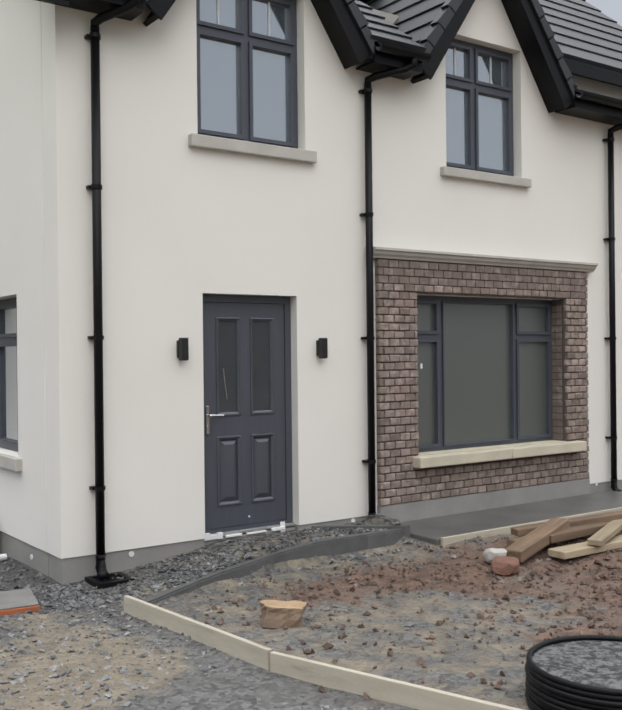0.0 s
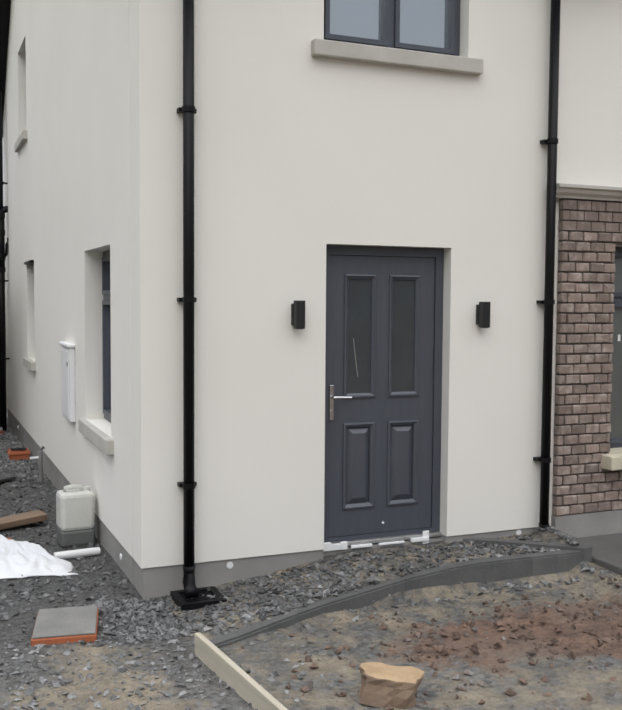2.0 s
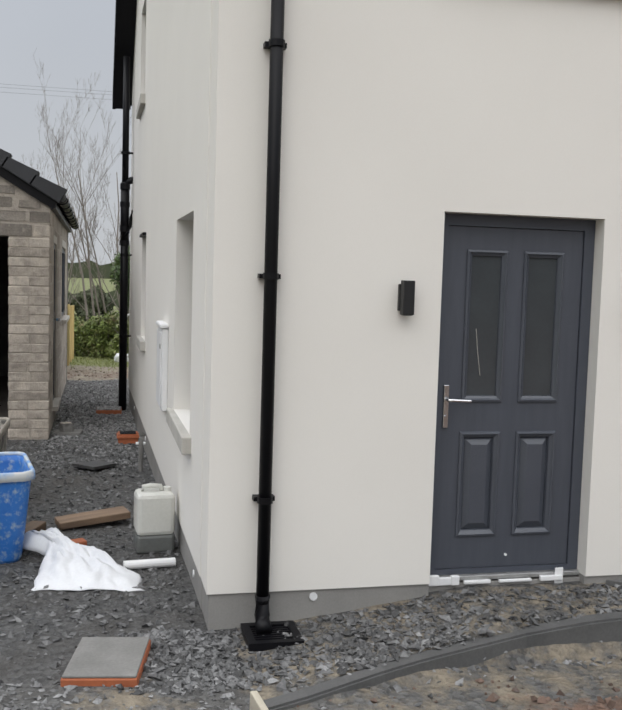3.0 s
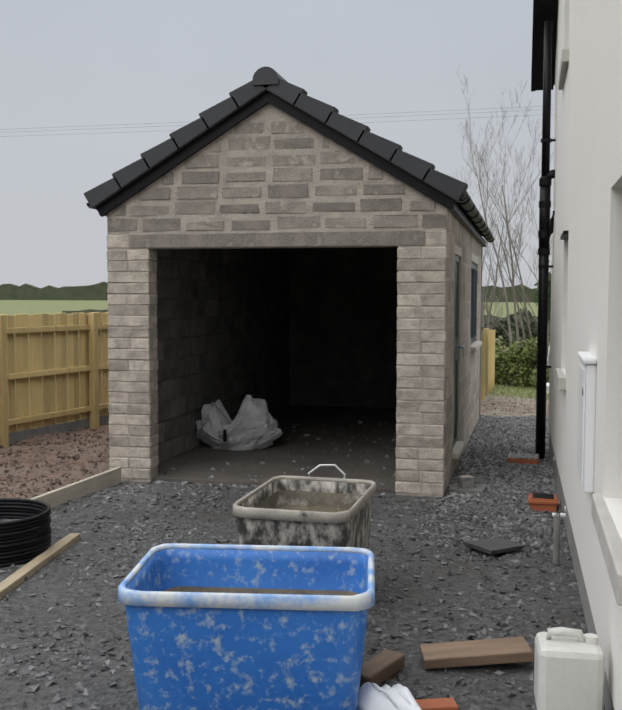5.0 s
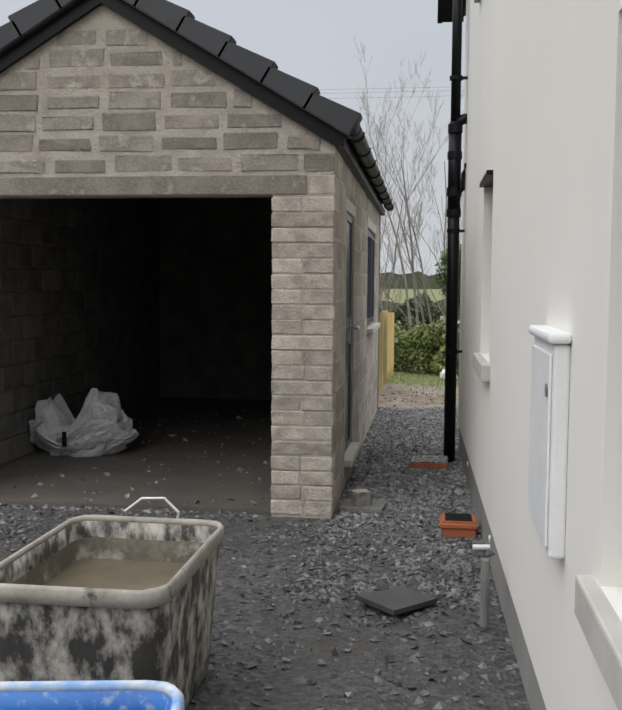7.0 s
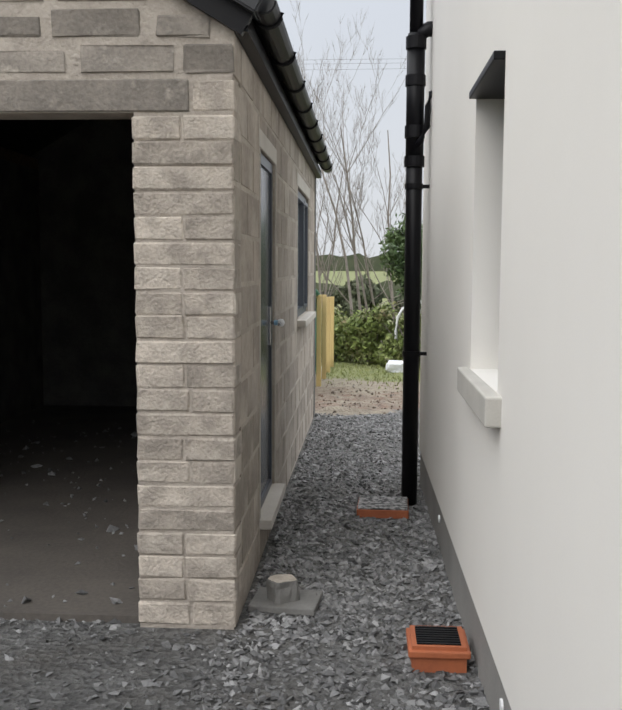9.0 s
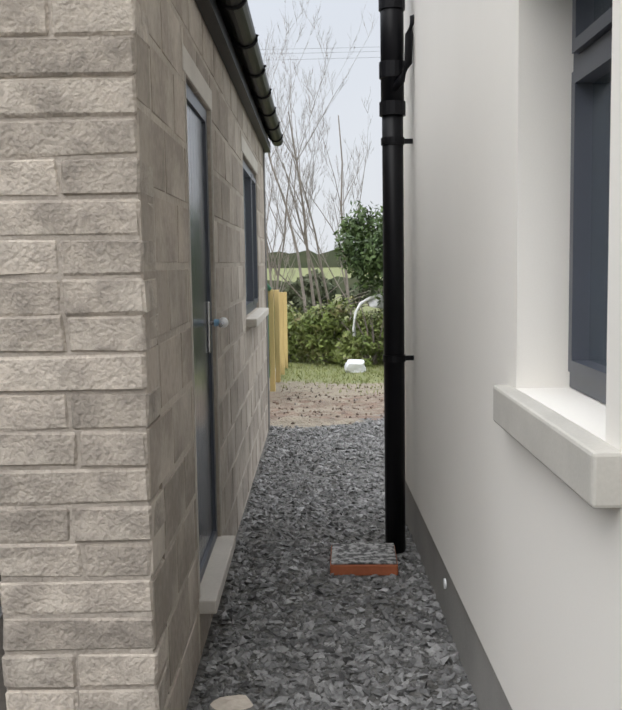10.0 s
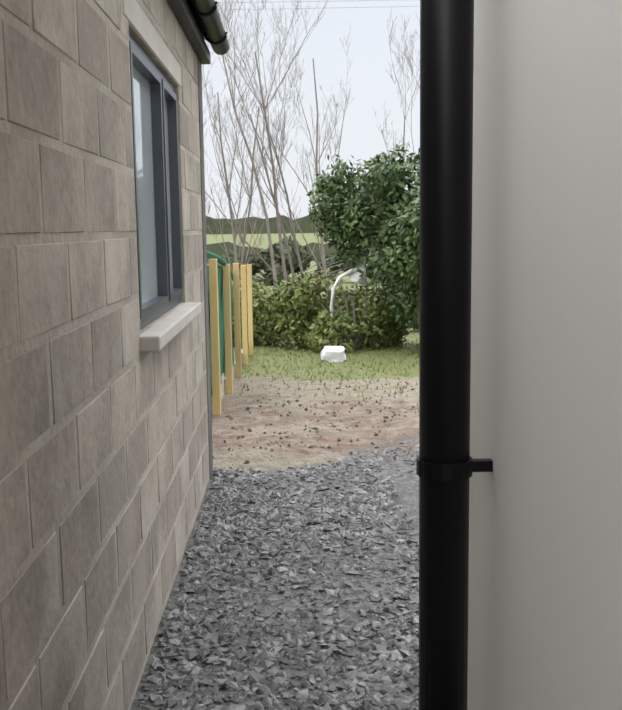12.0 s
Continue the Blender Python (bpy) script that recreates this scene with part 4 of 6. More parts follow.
def garage_blocks():
    """Blocks of the piers and the gable, each a piece with its own edges."""
    rnd = random.Random(11)
    course = OZ / 21
    for x0, x1 in ((GX0, OX0), (OX1, GX1)):
        for i in range(21):
            z = i * course - 0.01
            split = [x0, x1] if rnd.random() < 0.45 else [x0, x0 + (x1 - x0) * rnd.choice((0.48, 0.5, 0.55)), x1]
            for a, b in zip(split, split[1:]):
                me = piece_mesh("block", round(b - a - 0.008, 2), T, round(course - 0.004, 3), BLOCK, 0.009, 0.004, rnd.randrange(6))
                piece("block", me, garage_front, pose(a + 0.003, GY0 + rnd.uniform(-0.003, 0.003), z + rnd.uniform(-0.002, 0.002)))
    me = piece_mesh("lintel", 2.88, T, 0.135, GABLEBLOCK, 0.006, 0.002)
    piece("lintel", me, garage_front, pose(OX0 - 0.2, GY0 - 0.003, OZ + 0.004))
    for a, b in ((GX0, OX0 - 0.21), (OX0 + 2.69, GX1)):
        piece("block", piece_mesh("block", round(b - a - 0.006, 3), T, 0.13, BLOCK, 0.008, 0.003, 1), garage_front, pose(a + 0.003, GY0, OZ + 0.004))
    z, i, pitch = OZ + 0.152, 0, 0.148
    while z < RZ - 0.12:
        top = z + pitch
        l, r = GX0, GX1
        if top > GTOP:
            inset = (top - GTOP) / gp
            l, r = GX0 + inset, GX1 - inset
        if r - l < 0.25:
            break
        x = l - (0.22 if i % 2 else 0.0) - rnd.uniform(0, 0.1)
        while x < r:
            a, b = max(x, l), min(x + 0.435, r)
            if b - a > 0.07:
                hgt = rnd.choice((0.088, 0.100, 0.112, 0.124))
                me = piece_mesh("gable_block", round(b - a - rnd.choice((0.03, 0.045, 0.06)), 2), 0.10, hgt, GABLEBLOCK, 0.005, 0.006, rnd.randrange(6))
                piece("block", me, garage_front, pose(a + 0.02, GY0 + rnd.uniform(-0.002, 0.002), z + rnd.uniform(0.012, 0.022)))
            x += 0.455
        z += pitch
        i += 1
    course = 0.2225
    for i in range(12):
        z = -0.02 + i * course
        y = GY0 + 0.004 - (0.225 if i % 2 else 0.0)
        while y < GY1:
            a, b = max(y, GY0 + 0.004), min(y + 0.44, GY1)
            lo, hi = z, min(z + course - 0.010, GTOP)
            spans = [(a, b, lo, hi)]
            for o in (GD, GW):
                cut = []
                for s in spans:
                    if s[1] <= o[0] or s[0] >= o[1] or s[3] <= o[2] or s[2] >= o[3]:
                        cut.append(s)
                        continue
                    if s[0] < o[0]:
                        cut.append((s[0], o[0], s[2], s[3]))
                    if s[1] > o[1]:
                        cut.append((o[1], s[1], s[2], s[3]))
                    if s[2] < o[2]:
                        cut.append((max(s[0], o[0]), min(s[1], o[1]), s[2], o[2]))
                    if s[3] > o[3]:
                        cut.append((max(s[0], o[0]), min(s[1], o[1]), o[3], s[3]))
                spans = cut
            for p, q, lo2, hi2 in spans:
                if q - p > 0.04 and hi2 - lo2 > 0.03:
                    me = piece_mesh("side_block", round(q - p - 0.018, 2), 0.05, round(hi2 - lo2 - 0.008, 2), SIDEBLOCK, 0.003, 0.0015, rnd.randrange(3))
                    m = Matrix(((0, -1, 0, GX1 - 0.0035 + rnd.uniform(-0.001, 0.001)), (1, 0, 0, p + 0.005), (0, 0, 1, lo2), (0, 0, 0, 1)))
                    piece("block", me, garage_side, m)
            y += 0.45
    # inner face of the far side wall, near the opening, in the shade-darkened block colour
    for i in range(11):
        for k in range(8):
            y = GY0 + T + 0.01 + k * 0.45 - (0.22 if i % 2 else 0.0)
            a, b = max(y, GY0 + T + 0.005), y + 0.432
            me = piece_mesh("inner_block", round(b - a, 2), 0.02, 0.20, DIMBLOCK, 0.005, 0.003, rnd.randrange(3))
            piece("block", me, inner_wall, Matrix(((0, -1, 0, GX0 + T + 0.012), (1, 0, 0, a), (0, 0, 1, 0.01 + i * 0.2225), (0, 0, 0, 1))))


# garage side door: sill, frame, leaf, handle
def garage_door():
    o = GD
    m = Matrix(((0, -1, 0, GX1 - 0.020), (1, 0, 0, o[0]), (0, 0, 1, o[2]), (0, 0, 0, 1)))
    d = thing("door_2", m, "closed dark grey boarded garage side door", "door", kind="structure")
    w, h = o[1] - o[0], o[3] - o[2]
    bm = bmesh.new()
    wall_holes(bm, 0.003, w - 0.003, 0.06, h - 0.003, [(0.06, w - 0.06, 0.10, h - 0.06)], Matrix.Identity(4), 0.07)
    part("door_frame", bm, FRAME, d)
    leaf = part("door_leaf", boxed(0.062, w - 0.062, 0.022, 0.06, 0.102, h - 0.062), GLOSSDOOR, d)
    for k in range(8):
        x = 0.066 + k * (w - 0.132) / 8
        part("board", boxed(x, x + (w - 0.132) / 8 - 0.006, 0.012, 0.023, 0.106, h - 0.066), GLOSSDOOR, leaf)
    plate = part("handle_plate", boxed(w - 0.105, w - 0.073, 0.0, 0.012, 0.96, 1.2, bevel=0.004), CHROME, d, "chrome handle plate")
    part("handle_lever", tubed([(w - 0.09, 0.0, 1.1), (w - 0.09, -0.055, 1.1), (w - 0.12, -0.06, 1.1), (w - 0.2, -0.06, 1.095)], 0.010, 8), CHROME, plate)
    part("handle_tape", tubed([(w - 0.09, -0.02, 1.1), (w - 0.09, -0.075, 1.1)], 0.017, 10), material("blue_tape", (0.25, 0.45, 0.62), (0.18, 0.36, 0.55), 0.5), plate, "pale blue tape on the handle")
    part("door_sill", boxed(-0.02, w + 0.02, -0.085, 0.05, 0.0, 0.055, bevel=0.006), LINTEL, d, "pale concrete sill")
    part("lintel_band", boxed(-0.05, w + 0.06, -0.020, 0.03, h + 0.004, h + 0.10, bevel=0.004), LINTEL, d, "pale concrete lintel")
    for a in (-0.012, w + 0.002):
        part("mastic_strip", boxed(a, a + 0.010, -0.021, 0.0, 0.06, h - 0.002), LINTEL, d, "pale mastic line beside the frame")
    knob = bmesh.new()
    bmesh.ops.create_icosphere(knob, subdivisions=2, radius=0.025, matrix=pose(w - 0.09, -0.062, 1.1))
    part("knob", knob, WHITEP, plate, "white wrapped knob", smooth=True)


garage_door()
gw = GW[1] - GW[0]
make_window("window_7", Matrix(((0, -1, 0, GX1 - 0.028), (1, 0, 0, GW[0]), (0, 0, 1, GW[2] + 0.002), (0, 0, 0, 1))), gw - 0.002, GW[3] - GW[2] - 0.004, [(0, gw * 0.6, None), (gw * 0.6, gw - 0.002, None)], PALEGLASS, "dark grey two-light garage window with pale panes", (-0.05, gw + 0.06, -0.10, 0.05, -0.062, -0.004, LINTEL, "pale concrete sill"))
part("lintel_band", boxed(-0.12, gw + 0.10, -0.029, 0.03, GW[3] - GW[2] + 0.004, GW[3] - GW[2] + 0.11, bevel=0.004), LINTEL, bpy.data.objects["window_7"], "pale concrete lintel")


# ---- brick surround of the picture window ----
BX0, BX1, BZ0, BZ1 = 5.70, 8.74, 0.33, 2.645
surround = thing("brick_surround", pose(0, 0, 0), "red-brown rustic brick surround round the picture window", "brickwork", kind="structure")
bm = bmesh.new()
wall_holes(bm, BX0 + 0.006, BX1 - 0.006, BZ0, BZ1, [BAY], pose(0, FY - 0.040, 0), 0.038)
part("mortar_bed", bm, MORTAR, surround)
part("brick_reveal", boxed(BAY[1] - 0.006, BAY[1] + 0.004, FY - 0.03, FY + 0.128, BAY[2] + 0.01, BAY[3]), MORTAR, surround)
cornice = thing("cornice", pose(0, 0, 0), "moulded cream stone cornice over the brick surround", "cornice", kind="structure")
for a, b in ((BX0 - 0.09, 6.86), (6.864, 7.43), (7.434, 7.98), (7.984, BX1 + 0.10)):
    bm = bmesh.new()
    prof = [(0, 0.0), (0, 0.105), (-0.125, 0.092), (-0.125, 0.070), (-0.105, 0.060), (-0.095, 0.036), (-0.07, 0.015), (-0.062, 0.0)]
    va = [bm.verts.new((a, FY - 0.003 + p, BZ1 + 0.003 + q)) for p, q in prof]
    vb = [bm.verts.new((b, FY - 0.003 + p, BZ1 + 0.003 + q)) for p, q in prof]
    bm.faces.new(va)
    bm.faces.new(vb[::-1])
    for i in range(len(prof)):
        bm.faces.new((va[i], vb[i], vb[(i + 1) % len(prof)], va[(i + 1) % len(prof)]))
    part("cornice_stone", bm, SILL, cornice)
bsill = thing("stone_sill", pose(6.10, FY, 0.66), "thick cream stone sill under the picture window", "window sill", kind="structure")
for a, b in ((0.0, 1.27), (1.274, 2.46)):
    part("sill_stone", boxed(a, b, -0.17, -0.045, 0.0, 0.105, bevel=0.01), CREAM, bsill)
part("sill_back", boxed(0.084, 2.256, -0.046, 0.128, 0.094, 0.112), CREAM, bsill)
solid("trim_surround_base", boxed(BX0, BX1 + 0.02, FY - 0.05, FY + 0.010, 0.0, BZ0 - 0.002, bevel=0.006), PLINTH, "grey concrete base under the brick surround", "plinth", "structure")

# ---- ground works by the house ----
path = thing("pavement", pose(0, 0, 0), "wet grey concrete path along the house front", "pavement", kind="structure")
part("path_slab", boxed(5.66, 13.0, 6.24, FY - 0.052, -0.1, 0.155, bevel=0.01), CONCRETE, path)
part("shuttering", boxed(5.70, 13.0, 6.205, 6.236, -0.05, 0.165, bevel=0.003), PALEBOARD, path, "pale timber shuttering board")

kerb = thing("kerb", pose(0, 0, 0), "low curved dark concrete edging round the door gravel", "kerb", kind="structure")
pts = []
for i in range(15):
    x = 2.80 + (5.54 - 2.80) * i / 14
    pts.append((x, lerp_table(x, KERB_LINE) + 0.02 * math.sin(i / 14 * math.pi)))
for i, ((xa, ya), (xb, yb)) in enumerate(zip(pts, pts[1:])):
    za, zb = 0.07 + 0.14 * ramp01(xa, 2.9, 4.6), 0.07 + 0.14 * ramp01(xb, 2.9, 4.6)
    bm = bmesh.new()
    lo = [bm.verts.new(p) for p in ((xa, ya, -0.1), (xb, yb, -0.1), (xb, yb + 0.1, -0.1), (xa, ya + 0.1, -0.1))]
    hi = [bm.verts.new(p) for p in ((xa, ya, za), (xb, yb, zb), (xb, yb + 0.1, zb), (xa, ya + 0.1, za))]
    bm.faces.new(hi)
    bm.faces.new(lo[::-1])
    for k in range(4):
        bm.faces.new((lo[k], lo[(k + 1) % 4], hi[(k + 1) % 4], hi[k]))
    bmesh.ops.bevel(bm, geom=[e for e in bm.edges if all(v.co.z > 0 for v in e.verts) and abs(e.verts[0].co.x - e.verts[1].co.x) > 0.05], offset=0.012, segments=2, affect="EDGES")
    part("kerb_length", bm, KERB, kerb)
bm = bmesh.new()
prism(bm, [(5.57, 6.55), (5.65, 6.57), (5.05, 7.07), (4.93, 7.07)], Matrix(((1, 0, 0, 0), (0, 0, 1, 0), (0, 1, 0, -0.1), (0, 0, 0, 1))), 0.33)
part("kerb_return", bm, KERB, kerb)


def board_run(name, a, b, h, thick, mat, label):
    """An upright board on edge from a to b."""
    d = Vector((b[0] - a[0], b[1] - a[1]))
    ang = math.degrees(math.atan2(d.y, d.x))
    z = min(ground_height(*a), ground_height(*b))
    return solid(name, boxed(0, d.length, -thick / 2, thick / 2, -0.08, h, bevel=0.004), mat, label, "board", m=pose(a[0], a[1], z, 0, 0, ang))


board_run("edging_board", (2.74, 6.14), (2.89, 4.60), 0.11, 0.032, PALEBOARD, "pale timber edging board set on edge in the dirt")
board_run("edging_board", (2.887, 4.58), (3.58, 2.45), 0.11, 0.032, PALEBOARD, "long pale timber edging board set on edge in the dirt")
board_run("edging_board", (-1.60, 13.2), (-1.82, 9.3), 0.16, 0.04, PALEBOARD, "pale timber board between red soil and gravel")


def gully(x, y):
    g = thing("drain_gully", pose(x, y, ground_height(x, y)), "square black plastic drain gully under the downpipe", "drain")
    bm = bmesh.new()
    wall_holes(bm, -0.14, 0.14, -0.14, 0.14, [(-0.10, 0.10, -0.10, 0.10)], Matrix(((1, 0, 0, 0), (0, 0, 1, 0), (0, 1, 0, -0.07), (0, 0, 0, 1))), 0.10)
    part("gully_rim", bm, BLACK, g)
    part("gully_bowl", boxed(-0.10, 0.10, -0.10, 0.10, -0.07, 0.0), BLACK, g)
    for k in range(7):
        part("grate_bar", boxed(-0.10, 0.10, -0.092 + k * 0.028, -0.078 + k * 0.028, 0.004, 0.022), BLACK, g)


gully(2.97, 6.945)


def rock(name, m, size, mat, seed, label, top=None):
    bm = bmesh.new()
    bmesh.ops.create_icosphere(bm, subdivisions=3, radius=1)
    off = Vector((seed * 3.3, seed * 1.7, seed))
    for v in bm.verts:
        p = v.co.normalized()
        q = Vector([math.copysign(abs(c) ** 0.55, c) for c in p])
        k = 1 + 0.22 * noise.noise(p * 1.4 + off) + 0.08 * noise.noise(p * 4 + off)
        v.co = Vector((q.x * size[0], q.y * size[1], q.z * size[2])) * k * 0.62
    if top is None:
        return solid(name, bm, mat, label, "stone", m=m)
    t = thing(name, m, label, "stone")
    part("stone_body", bm, mat, t)
    bm2 = bmesh.new()
    bmesh.ops.create_icosphere(bm2, subdivisions=3, radius=1)
    for v in bm2.verts:
        p = v.co.normalized()
        k = 1 + 0.2 * noise.noise(p * 2.4 + off)
        v.co = Vector((p.x * size[0] * 0.66, p.y * size[1] * 0.66, size[2] * 0.50 + p.z * size[2] * 0.16)) * k
    part("stone_top", bm2, top, t, "fresh pale broken face")
    return t



def hewn_block(name, m, w, d, h, mat, top_mat, label, seed, top_label=""):
    """A roughly broken block with uneven faces and, where its top is fresh, a top of its own."""
    t = thing(name, m, label, "stone")
    off = Vector((seed * 2.1, seed, seed * 0.7))
    zs = [0, 0.3, 0.65, 0.9, 1.0]
    bm = bmesh.new()
    rows = []
    for k, z in enumerate(zs):
        ring = []
        for i in range(20):
            a = i / 20 * math.tau
            c, q = math.cos(a), math.sin(a)
            f = 1 / max(abs(c), abs(q)) ** 0.82
            p = Vector((c * f * w / 2, q * f * d / 2, z * h)) * (0.96 if k == 4 else 1.0)
            g = noise.noise(p * 9 + off) * 0.16 * w + noise.noise(p * 26 + off) * 0.07 * w
            ring.append(bm.verts.new((p.x + c * g, p.y + q * g, p.z + (0.10 * h * noise.noise(p * 11 + off) if k else -0.02))))
        rows.append(ring)
    for r0, r1 in zip(rows, rows[1:]):
        for i in range(20):
            bm.faces.new((r0[i], r0[(i + 1) % 20], r1[(i + 1) % 20], r1[i]))
    bm.faces.new(rows[0][::-1])
    rim = [v.co.copy() for v in rows[-1]]
    part("stone_body", bm, mat, t)
    bm = bmesh.new()
    last = [bm.verts.new(p) for p in rim]
    mid = Vector((0, 0, sum(p.z for p in rim) / 20))
    for k in (0.7, 0.35):
        ring = [bm.verts.new(mid + (p - mid) * k + Vector((0, 0, 0.07 * h * noise.noise(p * 14 * k + off)))) for p in rim]
        for i in range(20):
            bm.faces.new((last[i], last[(i + 1) % 20], ring[(i + 1) % 20], ring[i]))
        last = ring
    bm.faces.new(last)
    part("stone_top", bm, top_mat, t, top_label)


hewn_block("sandstone_block", pose(3.44, 5.29, 0.065, 0, 5, -22), 0.28, 0.20, 0.105, STONE, STONETOP, "rough brown sandstone block with a pale broken top", 2, "fresh pale broken face")
rock("red_stone", pose(5.55, 5.35, 0.11, 5, 0, 30), (0.20, 0.16, 0.09), REDSTONE, 5, "reddish broken stone lying on the soil")
rock("red_stone", pose(5.72, 5.62, 0.11, 0, 9, 70), (0.14, 0.13, 0.09), SILL, 8, "pale broken stone beside the timber pile")


def timber(a, b, w, h, mat, label, name="timber_plank", roll=0):
    """A sawn timber from end a to end b (x, y, z of its under side)."""
    a, b = Vector(a), Vector(b)
    d = b - a
    yaw, tilt = math.degrees(math.atan2(d.y, d.x)), -math.degrees(math.atan2(d.z, math.hypot(d.x, d.y)))
    return solid(name, boxed(0, d.length, -w / 2, w / 2, 0, h, bevel=min(w, h) * 0.12), mat, label, "timber", m=pose(*a, 0, 0, yaw) @ pose(0, 0, 0, roll, tilt, 0))


pile = "rough wet timber offcut in the pile on red soil"
timber((5.80, 5.50, 0.07), (6.60, 5.66, 0.22), 0.16, 0.10, WETWOOD, pile)
timber((6.05, 5.72, 0.09), (7.7, 5.95, 0.10), 0.15, 0.09, WETWOOD, pile)
timber((6.15, 5.36, 0.08), (8.2, 5.30, 0.09), 0.18, 0.06, OLDWOOD, "greyish plank in the timber pile on red soil")
timber((6.25, 5.55, 0.16), (8.0, 5.55, 0.19), 0.13, 0.07, WETWOOD, pile)
timber((6.2, 5.85, 0.18), (7.4, 5.5, 0.26), 0.12, 0.06, WETWOOD, pile)
timber((6.5, 5.25, 0.15), (7.9, 5.75, 0.27), 0.12, 0.05, OLDWOOD, "greyish plank in the timber pile on red soil")


def pipe_coil(m, r, turns, label, fill):
    c = thing("pipe_coil", m, label, "pipe coil", "coils of drainage pipe")
    for k in range(turns):
        rr = r + 0.006 * math.sin(k * 2.3)
        part("pipe_turn", tubed([(rr * math.cos(a), rr * math.sin(a), 0.014 + k * 0.025) for a in np.linspace(0, math.tau, 41)[:-1]], 0.0145, 8, True), BLACK, c, smooth=True)
    bm = bmesh.new()
    tube(bm, [(0, 0, 0.0), (0, 0, turns * 0.025 * fill)], r - 0.008, 30)
    part("coil_core", bm, material("coil_fill", (0.16, 0.16, 0.16), (0.03, 0.03, 0.031), 0.8, 26, 60, 1.0, 0.03, mottle=1.2), c, "dark stony filling")


pipe_coil(pose(3.92, 3.16, 0.05), 0.40, 9, "black ribbed drainage pipe coil on red soil", 0.9)
pipe_coil(pose(-1.30, 10.50, 0.0), 0.38, 13, "black ribbed drainage pipe coil on the gravel", 0.55)
timber((-0.72, 9.55, 0.03), (-0.96, 11.05, 0.0), 0.08, 0.05, OLDWOOD, "pale sawn batten lying on the gravel", "timber_batten")

# ---- side passage things ----
paver = thing("clay_slab", pose(2.15, 6.72, 0.055, 1, -1, -11), "grey dusted slab with an orange clay edge", "slab")
part("slab_body", boxed(-0.17, 0.17, -0.22, 0.22, 0.0, 0.045, bevel=0.006), ORANGE, paver)
part("slab_crust", boxed(-0.165, 0.165, -0.214, 0.218, 0.0455, 0.058, bevel=0.005), SLAB, paver, "grey mortar crust")


